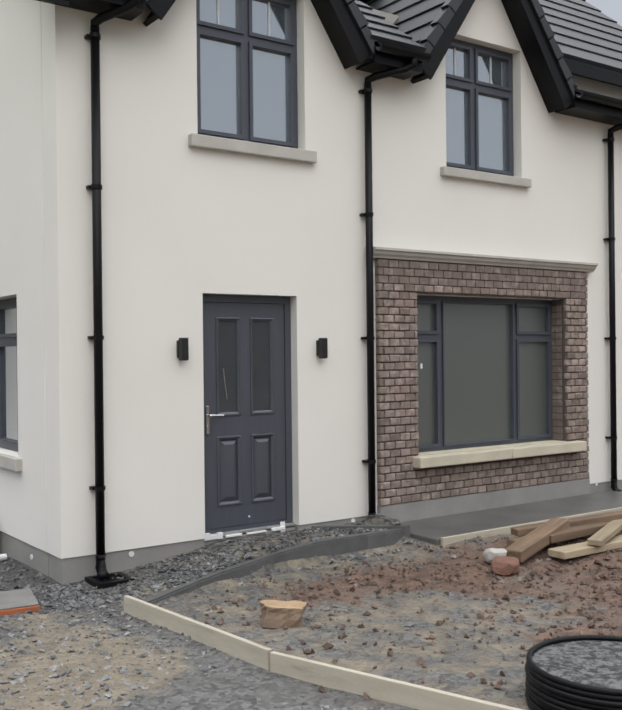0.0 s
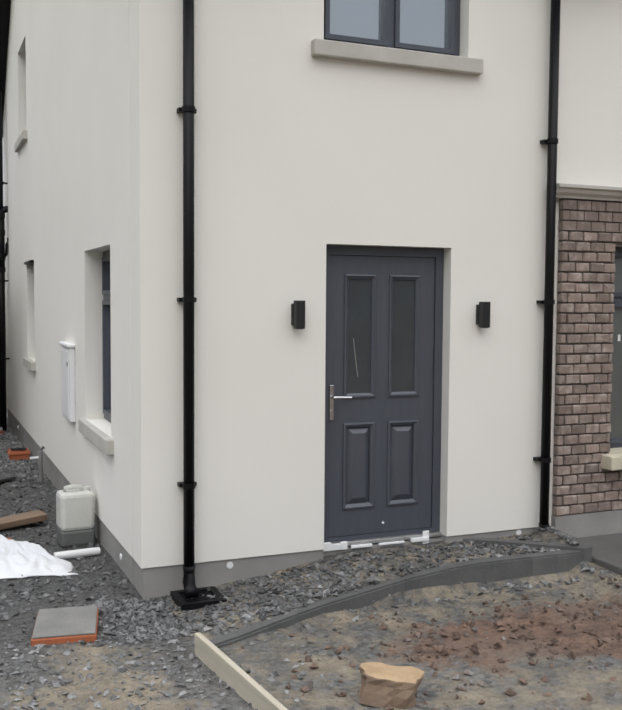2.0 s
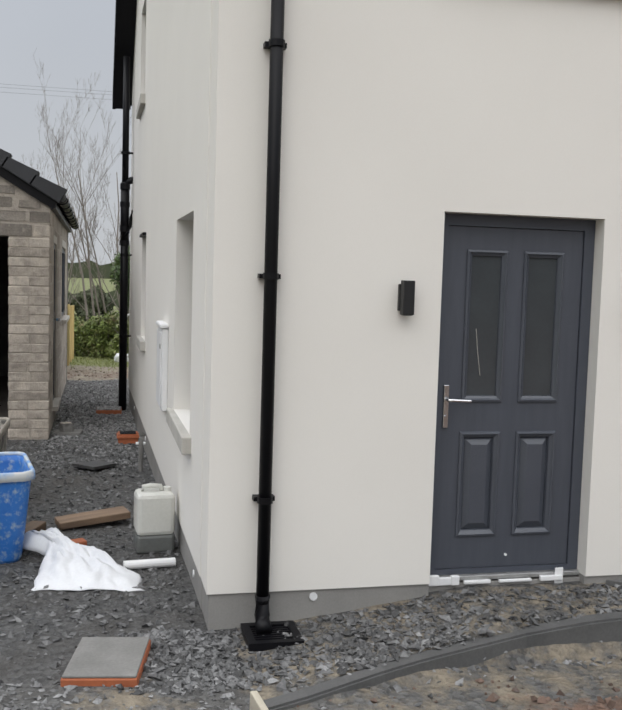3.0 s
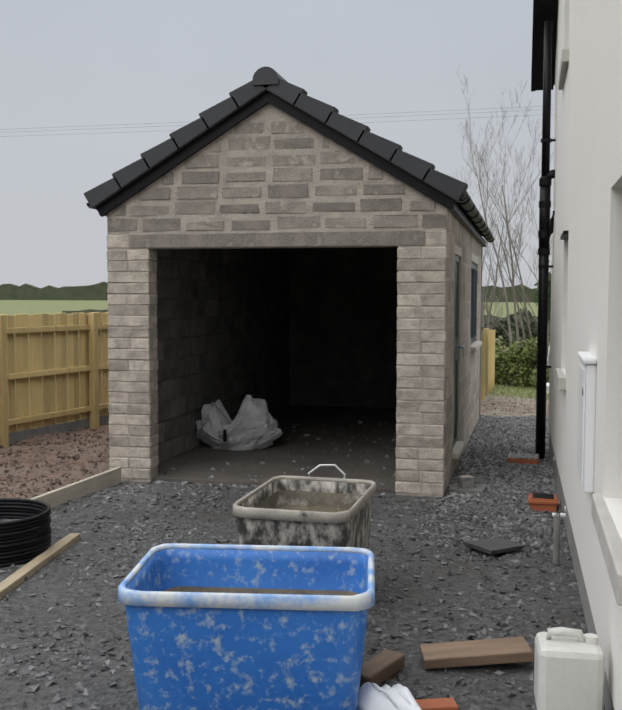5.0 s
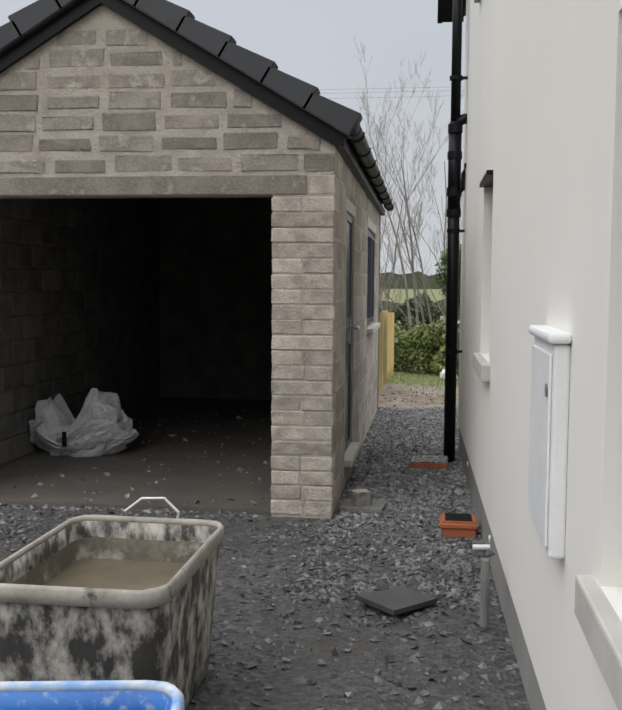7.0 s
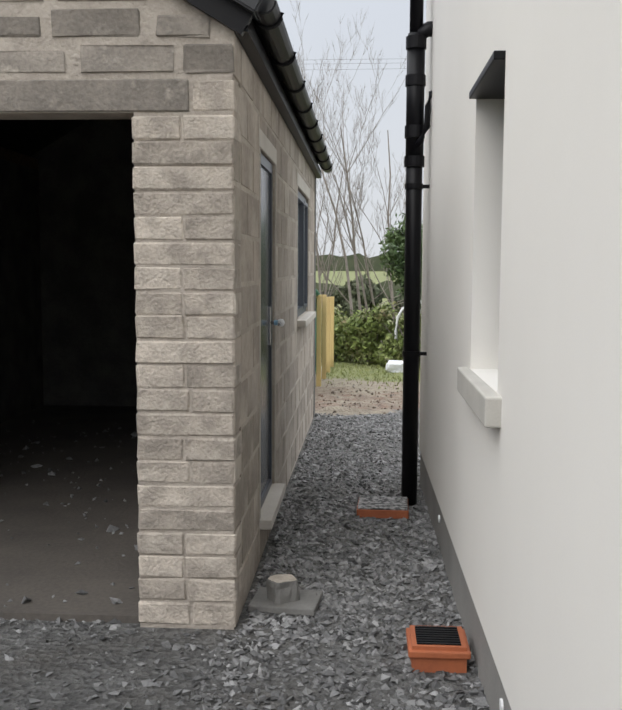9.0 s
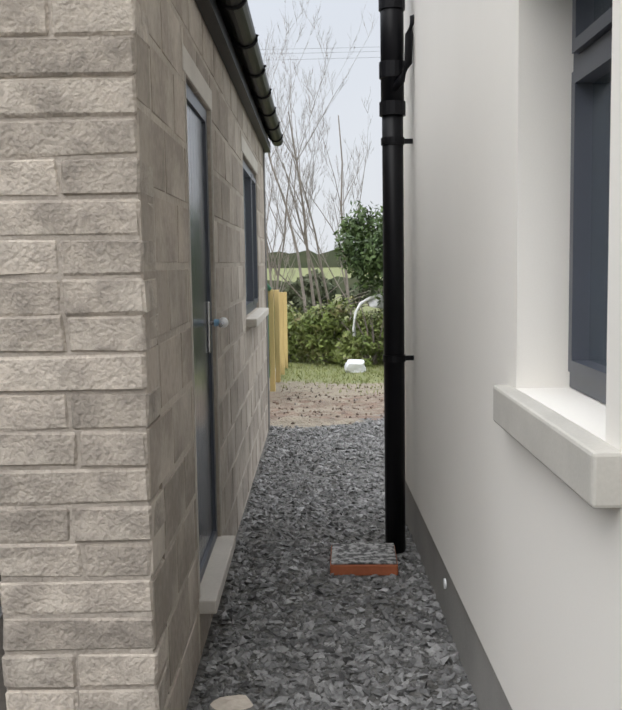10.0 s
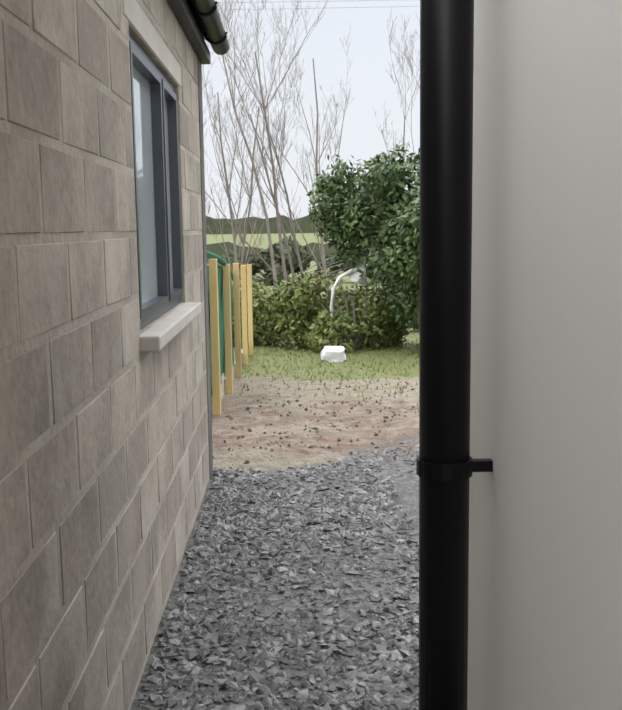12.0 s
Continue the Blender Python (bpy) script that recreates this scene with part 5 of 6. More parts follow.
def tub(name, m, w, d, h, body_mat, rim_mat, label, fill, handle=False):
    """An open rectangular mortar tub with sloping sides, a rolled rim and sludge inside."""
    t = thing(name, m, label, "tub")

    def ring(bm, ww, dd, z, r):
        out = []
        for cx, cy, a0 in ((1, 1, 0), (-1, 1, 90), (-1, -1, 180), (1, -1, 270)):
            for k in range(6):
                a = radians(a0 + k * 18)
                out.append(bm.verts.new((cx * (ww / 2 - r) + r * math.cos(a), cy * (dd / 2 - r) + r * math.sin(a), z + 0.004 * noise.noise(Vector((cx * 2 + k, cy * 3, z * 4))))))
        return out

    bm = bmesh.new()
    outer = [(0.84, 0.82, 0.0), (0.86, 0.84, 0.03), (0.955, 0.95, h - 0.06), (0.96, 0.955, h - 0.008)]
    inner = [(0.945, 0.94, h - 0.008), (0.935, 0.93, h - 0.06), (0.83, 0.81, 0.03)]
    rings = [ring(bm, w * a, d * b, z, 0.09) for a, b, z in outer + inner]
    for r0, r1 in zip(rings, rings[1:]):
        for k in range(24):
            bm.faces.new((r0[k], r0[(k + 1) % 24], r1[(k + 1) % 24], r1[k]))
    bm.faces.new(rings[0][::-1])
    bm.faces.new(rings[-1])
    part("tub_body", bm, body_mat, t, smooth=True)
    bm = bmesh.new()
    loops = [ring(bm, w * 0.945, d * 0.94, h - 0.012, 0.09), ring(bm, w * 0.95, d * 0.945, h + 0.010, 0.09), ring(bm, w * 0.98, d * 0.98, h + 0.014, 0.095), ring(bm, w, d, h + 0.002, 0.1), ring(bm, w * 1.003, d * 1.004, h - 0.045, 0.1), ring(bm, w * 0.985, d * 0.98, h - 0.047, 0.1), ring(bm, w * 0.966, d * 0.962, h - 0.012, 0.09)]
    for r0, r1 in zip(loops, loops[1:] + loops[:1]):
        for k in range(24):
            bm.faces.new((r0[k], r0[(k + 1) % 24], r1[(k + 1) % 24], r1[k]))
    part("rim", bm, rim_mat, t, smooth=True)
    bm = bmesh.new()
    lining = [ring(bm, w * (0.83 + 0.105 * k) - 0.010, d * (0.81 + 0.12 * k) - 0.010, 0.03 + (h - 0.09) * k, 0.085) for k in np.linspace(fill * 0.85, 0.78 if not handle else 0.97, 5)]
    for v in lining[-1]:
        v.co.z += 0.05 * noise.noise(v.co * 2.2) * (1 if not handle else 0.2)
    for r0, r1 in zip(lining, lining[1:]):
        for k in range(24):
            bm.faces.new((r0[k], r0[(k + 1) % 24], r1[(k + 1) % 24], r1[k]))
    part("dried_lining", bm, MUD, t, "dried mortar crust on the inner faces", smooth=True)
    bm = bmesh.new()
    bm.faces.new(ring(bm, w * (0.83 + 0.1 * fill), d * (0.81 + 0.12 * fill), h * fill, 0.09))
    part("sludge", bm, WATER, t, "muddy water and mortar sludge")
    if handle:
        part("wire_handle", tubed([(-0.11, d / 2 - 0.01, h), (-0.12, d / 2 + 0.0, h + 0.03), (-0.05, d / 2 + 0.02, h + 0.085), (0.05, d / 2 + 0.02, h + 0.09), (0.12, d / 2 + 0.0, h + 0.035), (0.115, d / 2 - 0.01, h)], 0.008, 8), WIRE, t, "bent steel handle")
    return t


tub("mortar_tub", pose(1.155, 8.63, 0.05, 0, 0, 9.5), 1.04, 0.72, 0.58, BLUETUB, BLUERIM, "blue plastic mortar tub caked with dry plaster", 0.62)
tub("mortar_tub", pose(1.03, 10.17, 0.03, 0, 0, -1), 0.68, 0.95, 0.60, BLACKTUB, BLACKRIM, "black mortar tub smeared with white plaster", 0.72, True)
for x, y, a in ((0.60, 8.20, 10), (1.58, 8.86, 70)):
    timber((x, y, 0.045), (x + 0.34 * math.cos(radians(a)), y + 0.34 * math.sin(radians(a)), 0.045), 0.11, 0.07, WETWOOD, "short brown timber block beside the blue tub", "timber_block")
solid("concrete_brick", boxed(-0.11, 0.11, -0.05, 0.05, 0, 0.09, bevel=0.008), STONE, "brown brick at the foot of the blue tub", "brick", m=pose(1.3, 8.16, 0.04, 0, 0, 12))


def crumpled(name, m, w, d, h, mat, label, category, seed, dip=0.0):
    """A crumpled sheet or sack: a closed soft heap with folds."""
    bm = bmesh.new()
    n = 34
    off = Vector((seed * 5.1, seed * 2.3, seed))
    top, bot = [], []
    for j in range(n + 1):
        for i in range(n + 1):
            u, v = i / n * 2 - 1, j / n * 2 - 1
            r = min(1.0, max(abs(u), abs(v)))
            x, y = u * math.sqrt(1 - v * v / 2), v * math.sqrt(1 - u * u / 2)
            edge = 1 + 0.18 * noise.noise(Vector((math.atan2(y, x) * 1.1, 0, 0)) + off)
            hump = max(0.0, 1 - r ** 2.2)
            fold = abs(noise.noise(Vector((x * 1.3, y * 1.3, 0)) + off)) * 0.9 + 0.75 * abs(noise.noise(Vector((x * 3.1 + y, y * 2.2 - x, 2)) + off)) + 0.22 * abs(noise.noise(Vector((x * 8, y * 7, 5)) + off))
            z = h * (hump ** 0.6) * (0.42 + 0.75 * fold) * (1 - dip * math.exp(-(x * x) * 14)) + 0.012
            top.append(bm.verts.new((x * w / 2 * edge, y * d / 2 * edge, z)))
            bot.append(bm.verts.new((x * w / 2 * edge * 0.98, y * d / 2 * edge * 0.98, 0.0)))
    k = n + 1
    for j in range(n):
        for i in range(n):
            a = j * k + i
            bm.faces.new((top[a], top[a + 1], top[a + k + 1], top[a + k]))
            bm.faces.new((bot[a], bot[a + k], bot[a + k + 1], bot[a + 1]))
    rim = [i for i in range(k)] + [j * k + n for j in range(1, k)] + [n * k + i for i in range(n - 1, -1, -1)] + [j * k for j in range(n - 1, 0, -1)]
    for a, b in zip(rim, rim[1:] + rim[:1]):
        bm.faces.new((top[a], bot[a], bot[b], top[b]))
    return solid(name, bm, mat, label, category, m=m, smooth=True)



def dragged_sheet():
    """A plastic sheet lying spread at one end, gathered and drawn up against the tub at the other."""
    along = [(0.0, 2.04, 7.78, 0.66, 0.010), (0.3, 2.05, 8.00, 0.60, 0.10), (0.55, 1.98, 8.20, 0.44, 0.14), (0.72, 1.88, 8.36, 0.20, 0.15), (0.88, 1.80, 8.46, 0.26, 0.20), (1.0, 1.75, 8.54, 0.30, 0.16)]
    bm = bmesh.new()
    n, k = 40, 36
    grid = []
    for j in range(n + 1):
        v = j / n
        cx, cy, wd, ht = (lerp_table(v, [(r[0], r[c]) for r in along]) for c in (1, 2, 3, 4))
        row = []
        for i in range(k + 1):
            u = i / k * 2 - 1
            p = Vector((u * 1.7 + v * 1.2, v * 2.6, 4.4))
            fold = abs(noise.noise(p * 1.5)) + 0.5 * abs(noise.noise(p * 3.3))
            arch = (1 - abs(u) ** 2.4) ** 0.7
            edge = 1 + 0.10 * noise.noise(Vector((v * 5, u, 9.0)))
            z = 0.008 + ht * arch * (0.55 + (0.9 - 0.55 * ramp01(v, 0.5, 0.8)) * fold) + 0.05 * ramp01(v, 0.6, 0.8)
            row.append(bm.verts.new((cx + u * wd / 2 * edge, cy - 0.04 * u + 0.05 * noise.noise(Vector((u * 2.2, 3, v))), z + 0.05)))
        grid.append(row)
    for j in range(n):
        for i in range(k):
            bm.faces.new((grid[j][i], grid[j][i + 1], grid[j + 1][i + 1], grid[j + 1][i]))
    ob = solid("plastic_sheet", bm, SHEET, "crumpled white plastic sheet dragged against the blue tub", "sheet", smooth=True)
    mod = ob.modifiers.new("thickness", "SOLIDIFY")
    mod.thickness = 0.004


dragged_sheet()


def slumped_bag():
    """An emptied bulk bag: two pinched lobes with a sag between them, its base tucked in."""
    bag = thing("builder_bag", pose(-1.06, 15.3, 0.006, 0, 0, 6), "slumped silvery white builder's bag on the garage floor", "bag")
    bm = bmesh.new()
    rows, k = [], 48
    for j in range(19):
        v = j / 18
        ring = []
        for i in range(k):
            a = i / k * math.tau
            c, q = math.cos(a), math.sin(a)
            crest = 0.30 + 0.30 * math.exp(-((c + 0.72) / 0.22) ** 2) + 0.34 * math.exp(-((c - 0.45) / 0.40) ** 2)
            prof = math.sin(math.pi * (0.17 + 0.60 * v)) ** 0.7
            p = Vector((c * 1.5, q * 1.5, v * 2.0 + 7))
            crease = abs(noise.noise(p * 1.6)) - 0.5 * abs(noise.noise(p * 3.7))
            r = prof * (1 + 0.30 * (crease - 0.15))
            ring.append(bm.verts.new((0.50 * c * r, 0.30 * q * r, v * crest * (0.92 + 0.25 * crease))))
        rows.append(ring)
    for r0, r1 in zip(rows, rows[1:]):
        for i in range(k):
            bm.faces.new((r0[i], r0[(i + 1) % k], r1[(i + 1) % k], r1[i]))
    bm.faces.new(rows[0][::-1])
    sag = bm.verts.new((0.0, 0.0, 0.20))
    for i in range(k):
        bm.faces.new((rows[-1][i], rows[-1][(i + 1) % k], sag))
    part("bag_body", bm, BAGMAT, bag)
    part("strap", boxed(-0.10, -0.06, -0.335, -0.31, 0.12, 0.26, bevel=0.004), BLACK, bag, "dark lifting strap")


slumped_bag()
sack = rock("white_sack", pose(2.74, 27.6, -0.38, 0, 4, 10), (0.29, 0.26, 0.20), SHEET, 9, "full white sack lying on the rough grass")
sack["category"] = "sack"


def jerrycan(m):
    j = thing("jerrycan", m, "cloudy white plastic jerrycan with grey liquid in its foot", "jerrycan")
    part("can_foot", boxed(-0.125, 0.125, -0.11, 0.11, 0.0, 0.125, bevel=0.02), JUGLOW, j, "grey liquid showing through the foot", smooth=False)
    part("can_body", boxed(-0.126, 0.126, -0.111, 0.111, 0.118, 0.40, bevel=0.03), JUG, j)
    part("can_grip", tubed([(-0.08, 0, 0.39), (-0.075, 0, 0.43), (-0.03, 0, 0.435), (0.04, 0, 0.43), (0.05, 0, 0.39)], 0.017, 8), JUG, j, smooth=True)
    part("can_neck", tubed([(0.085, 0.0, 0.39), (0.085, 0.0, 0.425)], 0.026, 12), JUG, j)


jerrycan(pose(2.47, 8.60, 0.05, 0, 0, 4))
solid("plastic_tube", tubed([(0, 0, 0.03), (0.32, 0.03, 0.03)], 0.028, 12), WHITEP, "short white plastic pipe offcut", "pipe", m=pose(2.26, 8.16, 0.055))
timber((1.82, 9.24, 0.05), (2.32, 9.36, 0.09), 0.20, 0.05, WETWOOD, "brown plank offcut lying on the gravel")
timber((1.75, 8.62, 0.05), (2.02, 8.72, 0.05), 0.09, 0.05, ORANGE, "red-brown offcut beside the sheet", "offcut")

# broken dark slab, orange gully and stones of the passage
bm = bmesh.new()
prism(bm, [(-0.21, -0.02), (0.0, -0.24), (0.21, 0.03), (0.11, 0.14), (0.02, 0.22), (-0.06, 0.10)], Matrix(((1, 0, 0, 0), (0, 0, 1, 0), (0, 1, 0, 0), (0, 0, 0, 1))), 0.026)
solid("broken_slab", bm, SLATE, "broken dark paving slab lying on the gravel", "slab", m=pose(2.07, 11.46, 0.035, -3, 2, 0))


def orange_gully(x, y):
    g = thing("drain_gully", pose(x, y, ground_height(x, y) - 0.02), "orange clay drain hopper with a black grate", "drain")
    bm = bmesh.new()
    wall_holes(bm, -0.11, 0.11, -0.11, 0.11, [(-0.09, 0.09, -0.09, 0.09)], Matrix(((1, 0, 0, 0), (0, 0, 1, 0), (0, 1, 0, 0.0), (0, 0, 0, 1))), 0.13)
    part("hopper", bm, ORANGE, g)
    part("collar", boxed(-0.125, 0.125, -0.125, 0.125, 0.085, 0.115, bevel=0.006), ORANGE, g)
    for k in range(8):
        yy = -0.085 + k * 0.0243
        part("grate_bar", boxed(-0.088, 0.088, yy - 0.006, yy + 0.006, 0.118, 0.136), BLACK, g)


orange_gully(2.44, 13.02)
solid("grey_slab", boxed(-0.16, 0.16, -0.13, 0.13, 0, 0.035, bevel=0.006), SLAB, "grey slab piece at the garage corner", "slab", m=pose(1.76, 13.62, -0.02, 0, 0, -6))
hewn_block("block_lump", pose(1.75, 13.60, 0.02, 0, 0, 30), 0.13, 0.11, 0.10, SLAB, SIDEMORTAR, "broken grey block piece on a grey slab", 12)
slab = thing("clay_slab", pose(2.26, 15.40, -0.03, 0, 0, -2), "speckled grey slab with a red clay edge by the soil pipe", "slab")
part("slab_body", boxed(-0.17, 0.17, -0.17, 0.17, 0.0, 0.055, bevel=0.006), ORANGE, slab)
part("slab_crust", boxed(-0.165, 0.165, -0.165, 0.165, 0.0555, 0.066, bevel=0.005), material("speckled_crust", (0.34, 0.335, 0.33), (0.06, 0.06, 0.06), 0.9, 30, 90, 0.5, 0.004, mottle=1.6), slab, "speckled mortar crust")
box_ = thing("meter_box", pose(side_x(9.86), 9.86, 0.84), "white plastic meter box on the side wall", "meter box")
part("box_body", boxed(-0.045, 0.004, -0.27, 0.23, 0.0, 0.64, bevel=0.01), WHITEP, box_)
part("box_hood", boxed(-0.065, 0.004, -0.29, 0.25, 0.642, 0.675, bevel=0.012), WHITEP, box_)
part("box_door", boxed(-0.055, -0.0455, -0.25, 0.21, 0.03, 0.61, bevel=0.004), WHITEP, box_)
part("box_lock", tubed([(-0.060, -0.22, 0.5), (-0.054, -0.22, 0.5)], 0.02, 10), SLAB, box_)
solid("overflow_pipe", tubed([(0.02, 0, 0), (-0.09, 0, -0.004)], 0.016, 10), WHITEP, "short white overflow pipe through the side wall", "pipe", m=pose(side_x(12.3), 12.3, 0.10))
solid("sleeve_pipe", tubed([(0, 0, 0), (0, 0, 0.32), (0.03, 0.01, 0.36)], 0.022, 10), SLAB, "grey-blue service duct rising beside the wall", "pipe", m=pose(2.50, 11.2, 0.03))


solid("window_head_strip", boxed(0, 0.17, -0.004, S2[1] - S2[0] - 0.01, 0, 0.03, bevel=0.004), BLACK, "black plastic strip under the head of the side window", "flashing", m=pose(side_x(13.3) - 0.03, S2[0] + 0.005, S2[3] - 0.034))


def soil_stack(x, y):
    """The black soil pipe with its collars, branches and wall clips."""
    s = thing("soil_pipe", pose(x, y, -0.05), "tall black plastic soil pipe on the side wall", "soil pipe")
    part("pipe", tubed([(0, 0, 0), (0, 0, 3.2)], 0.055, 18), BLACK, s, smooth=True)
    part("upper_pipe", tubed([(0, 0, 3.2), (0, 0, 4.9)], 0.045, 16), BLACK, s, smooth=True)
    for z0, z1 in ((2.33, 2.40), (2.52, 2.60), (2.86, 2.93), (3.10, 3.18)):
        part("collar", tubed([(0, 0, z0), (0, 0, z1)], 0.068, 18), BLACK, s)
    part("joint_body", tubed([(0, 0, 2.36), (0, 0, 3.14)], 0.060, 18), BLACK, s, smooth=True)
    part("elbow", tubed([(0, 0, 3.12), (0.02, 0, 3.2), (0.08, 0, 3.23), (0.16, 0, 3.23)], 0.05, 14), BLACK, s, smooth=True)
    part("branch_pipe", tubed([(0, -0.04, 2.45), (0.04, -0.07, 2.50), (0.075, -0.075, 2.58), (0.08, -0.075, 2.72), (0.10, -0.07, 2.80), (0.16, -0.06, 2.82)], 0.021, 10), BLACK, s, smooth=True)
    for z in (1.07, 2.20, 3.6):
        b = boxed(0.03, side_x(y) - x, -0.012, 0.012, z - 0.012, z + 0.012)
        tube(b, [(0, 0, z - 0.018), (0, 0, z + 0.018)], 0.061, 18)
        part("pipe_clip", b, BLACK, s)


soil_stack(2.445, 15.63)


# ---- fences ----
def panel_fence():
    """A close-boarded pine fence: posts, three rails, gravel board and vertical boards."""
    f = thing("fence", pose(-5.45, 8.0, -0.05, 0, 0, 78.5), "new yellow pine close-boarded fence with posts and rails", "fence")
    length = 18.0
    for k in range(11):
        x = k * 1.78
        part("post", boxed(x - 0.05, x + 0.05, -0.11, -0.01, -0.1, 1.62, bevel=0.006), FENCEWOOD, f)
    for z in (0.28, 0.85, 1.42):
        part("rail", boxed(-0.05, length, -0.045, -0.005, z - 0.035, z + 0.035, bevel=0.004), FENCEWOOD, f)
    part("gravel_board", boxed(-0.05, length, 0.0, 0.03, -0.1, 0.14), SLAB, f, "grey gravel board")
    me = piece_mesh("fence_board", 0.118, 0.018, 1.48, FENCEWOOD, 0.004, 0.002)
    for k in range(int(length / 0.124)):
        piece("board", me, f, pose(k * 0.124, 0.0 + 0.012 * (k % 2), 0.14 + 0.008 * math.sin(k * 2.1)))


panel_fence()


def rear_fence():
    f = thing("fence", pose(1.36, 20.9, 0.06, 0, 0, -0.5), "unfinished fence of pine posts with green netting", "fence")
    for k in range(6):
        y = k * 1.6
        g = ground_height(1.42, 20.9 + y)
        part("post", boxed(-0.038, 0.038, y - 0.05, y + 0.05, g - 0.1, g + 1.42 + 0.02 * (k % 2), bevel=0.005), FENCEWOOD, f)
        if k < 5:
            part("gravel_board", boxed(-0.075, -0.052, y, y + 1.6, g - 0.3, g + 0.10), PALEBOARD, f, "pale gravel board")
    bm = bmesh.new()
    n, h = 24, 10
    grid = [[bm.verts.new((-0.055 + 0.012 * math.sin(i * 0.9 + j), 1.30 + i * 0.15, ground_height(1.42, 22.2 + i * 0.15) + 0.12 + j * 0.14)) for j in range(h)] for i in range(n)]
    for i in range(n - 1):
        for j in range(h - 1):
            bm.faces.new((grid[i][j], grid[i + 1][j], grid[i + 1][j + 1], grid[i][j + 1]))
    net = part("netting", bm, GREENNET, f, "green windbreak netting")
    mod = net.modifiers.new("thickness", "SOLIDIFY")
    mod.thickness = 0.006
    part("top_roll", tubed([(-0.05, 1.2, 1.28), (-0.02, 2.4, 1.18), (-0.03, 3.5, 1.08)], 0.035, 8), GREENNET, f, "rolled green netting edge")


rear_fence()


# ---- plants and distance ----
def bare_tree(x, y, height, seed, spread=0.62):
    """A bare multi-stemmed tree: a tapered trunk with limbs, and a crown of fine twigs."""
    rnd = random.Random(seed)
    z0 = ground_height(x, y) - 0.1
    t = thing("bare_tree", pose(x, y, z0), "tall bare winter tree with thin upright branches", "tree", "bare trees")
    trunk, crown = bmesh.new(), bmesh.new()

    def grow(bm, p, d, length, r, depth):
        n = 5
        pts, rad = [p], [r]
        q = Vector(p)
        for i in range(n):
            d = (d + Vector((rnd.uniform(-1, 1), rnd.uniform(-1, 1), rnd.uniform(0.0, 0.5))) * 0.12).normalized()
            q = q + d * (length / n)
            pts.append(q.copy())
            rad.append(r * (1 - 0.7 * (i + 1) / n))
        tube(bm, pts, r, 5 if depth < 2 else 3, radii=rad)
        if depth >= 4:
            return
        kids = (7, 5, 4, 3)[depth]
        for k in range(kids):
            i = min(n, max(1, int(rnd.uniform(0.25 if depth else 0.18, 1.0) * n + 0.5)))
            side = Vector((rnd.uniform(-1, 1), rnd.uniform(-1, 1), rnd.uniform(0.1, 0.9) + 0.3)).normalized()
            nd = (d * 0.5 + side * spread).normalized()
            grow(trunk if depth == 0 else crown, pts[i], nd, length * rnd.uniform(0.30, 0.5), max(rad[i] * 0.5, 0.0035), depth + 1)

    stems = rnd.choice((1, 2, 2))
    for s in range(stems):
        lean = Vector((rnd.uniform(-0.16, 0.16), rnd.uniform(-0.1, 0.1), 1)).normalized()
        grow(trunk, Vector((s * 0.15, 0, 0)), lean, height * rnd.uniform(0.8, 1.0), 0.045 * height / 6, 0)
    part("trunk", trunk, BARK, t)
    part("crown", crown, BARK, t)


for i, (x, y, h) in enumerate([(0.95, 33.2, 5.6), (1.85, 34.0, 6.6), (2.4, 35.6, 5.9), (3.0, 34.4, 6.2), (4.6, 35.0, 5.6), (-0.6, 37.0, 5.6)]):
    bare_tree(x, y, h, 40 + i)


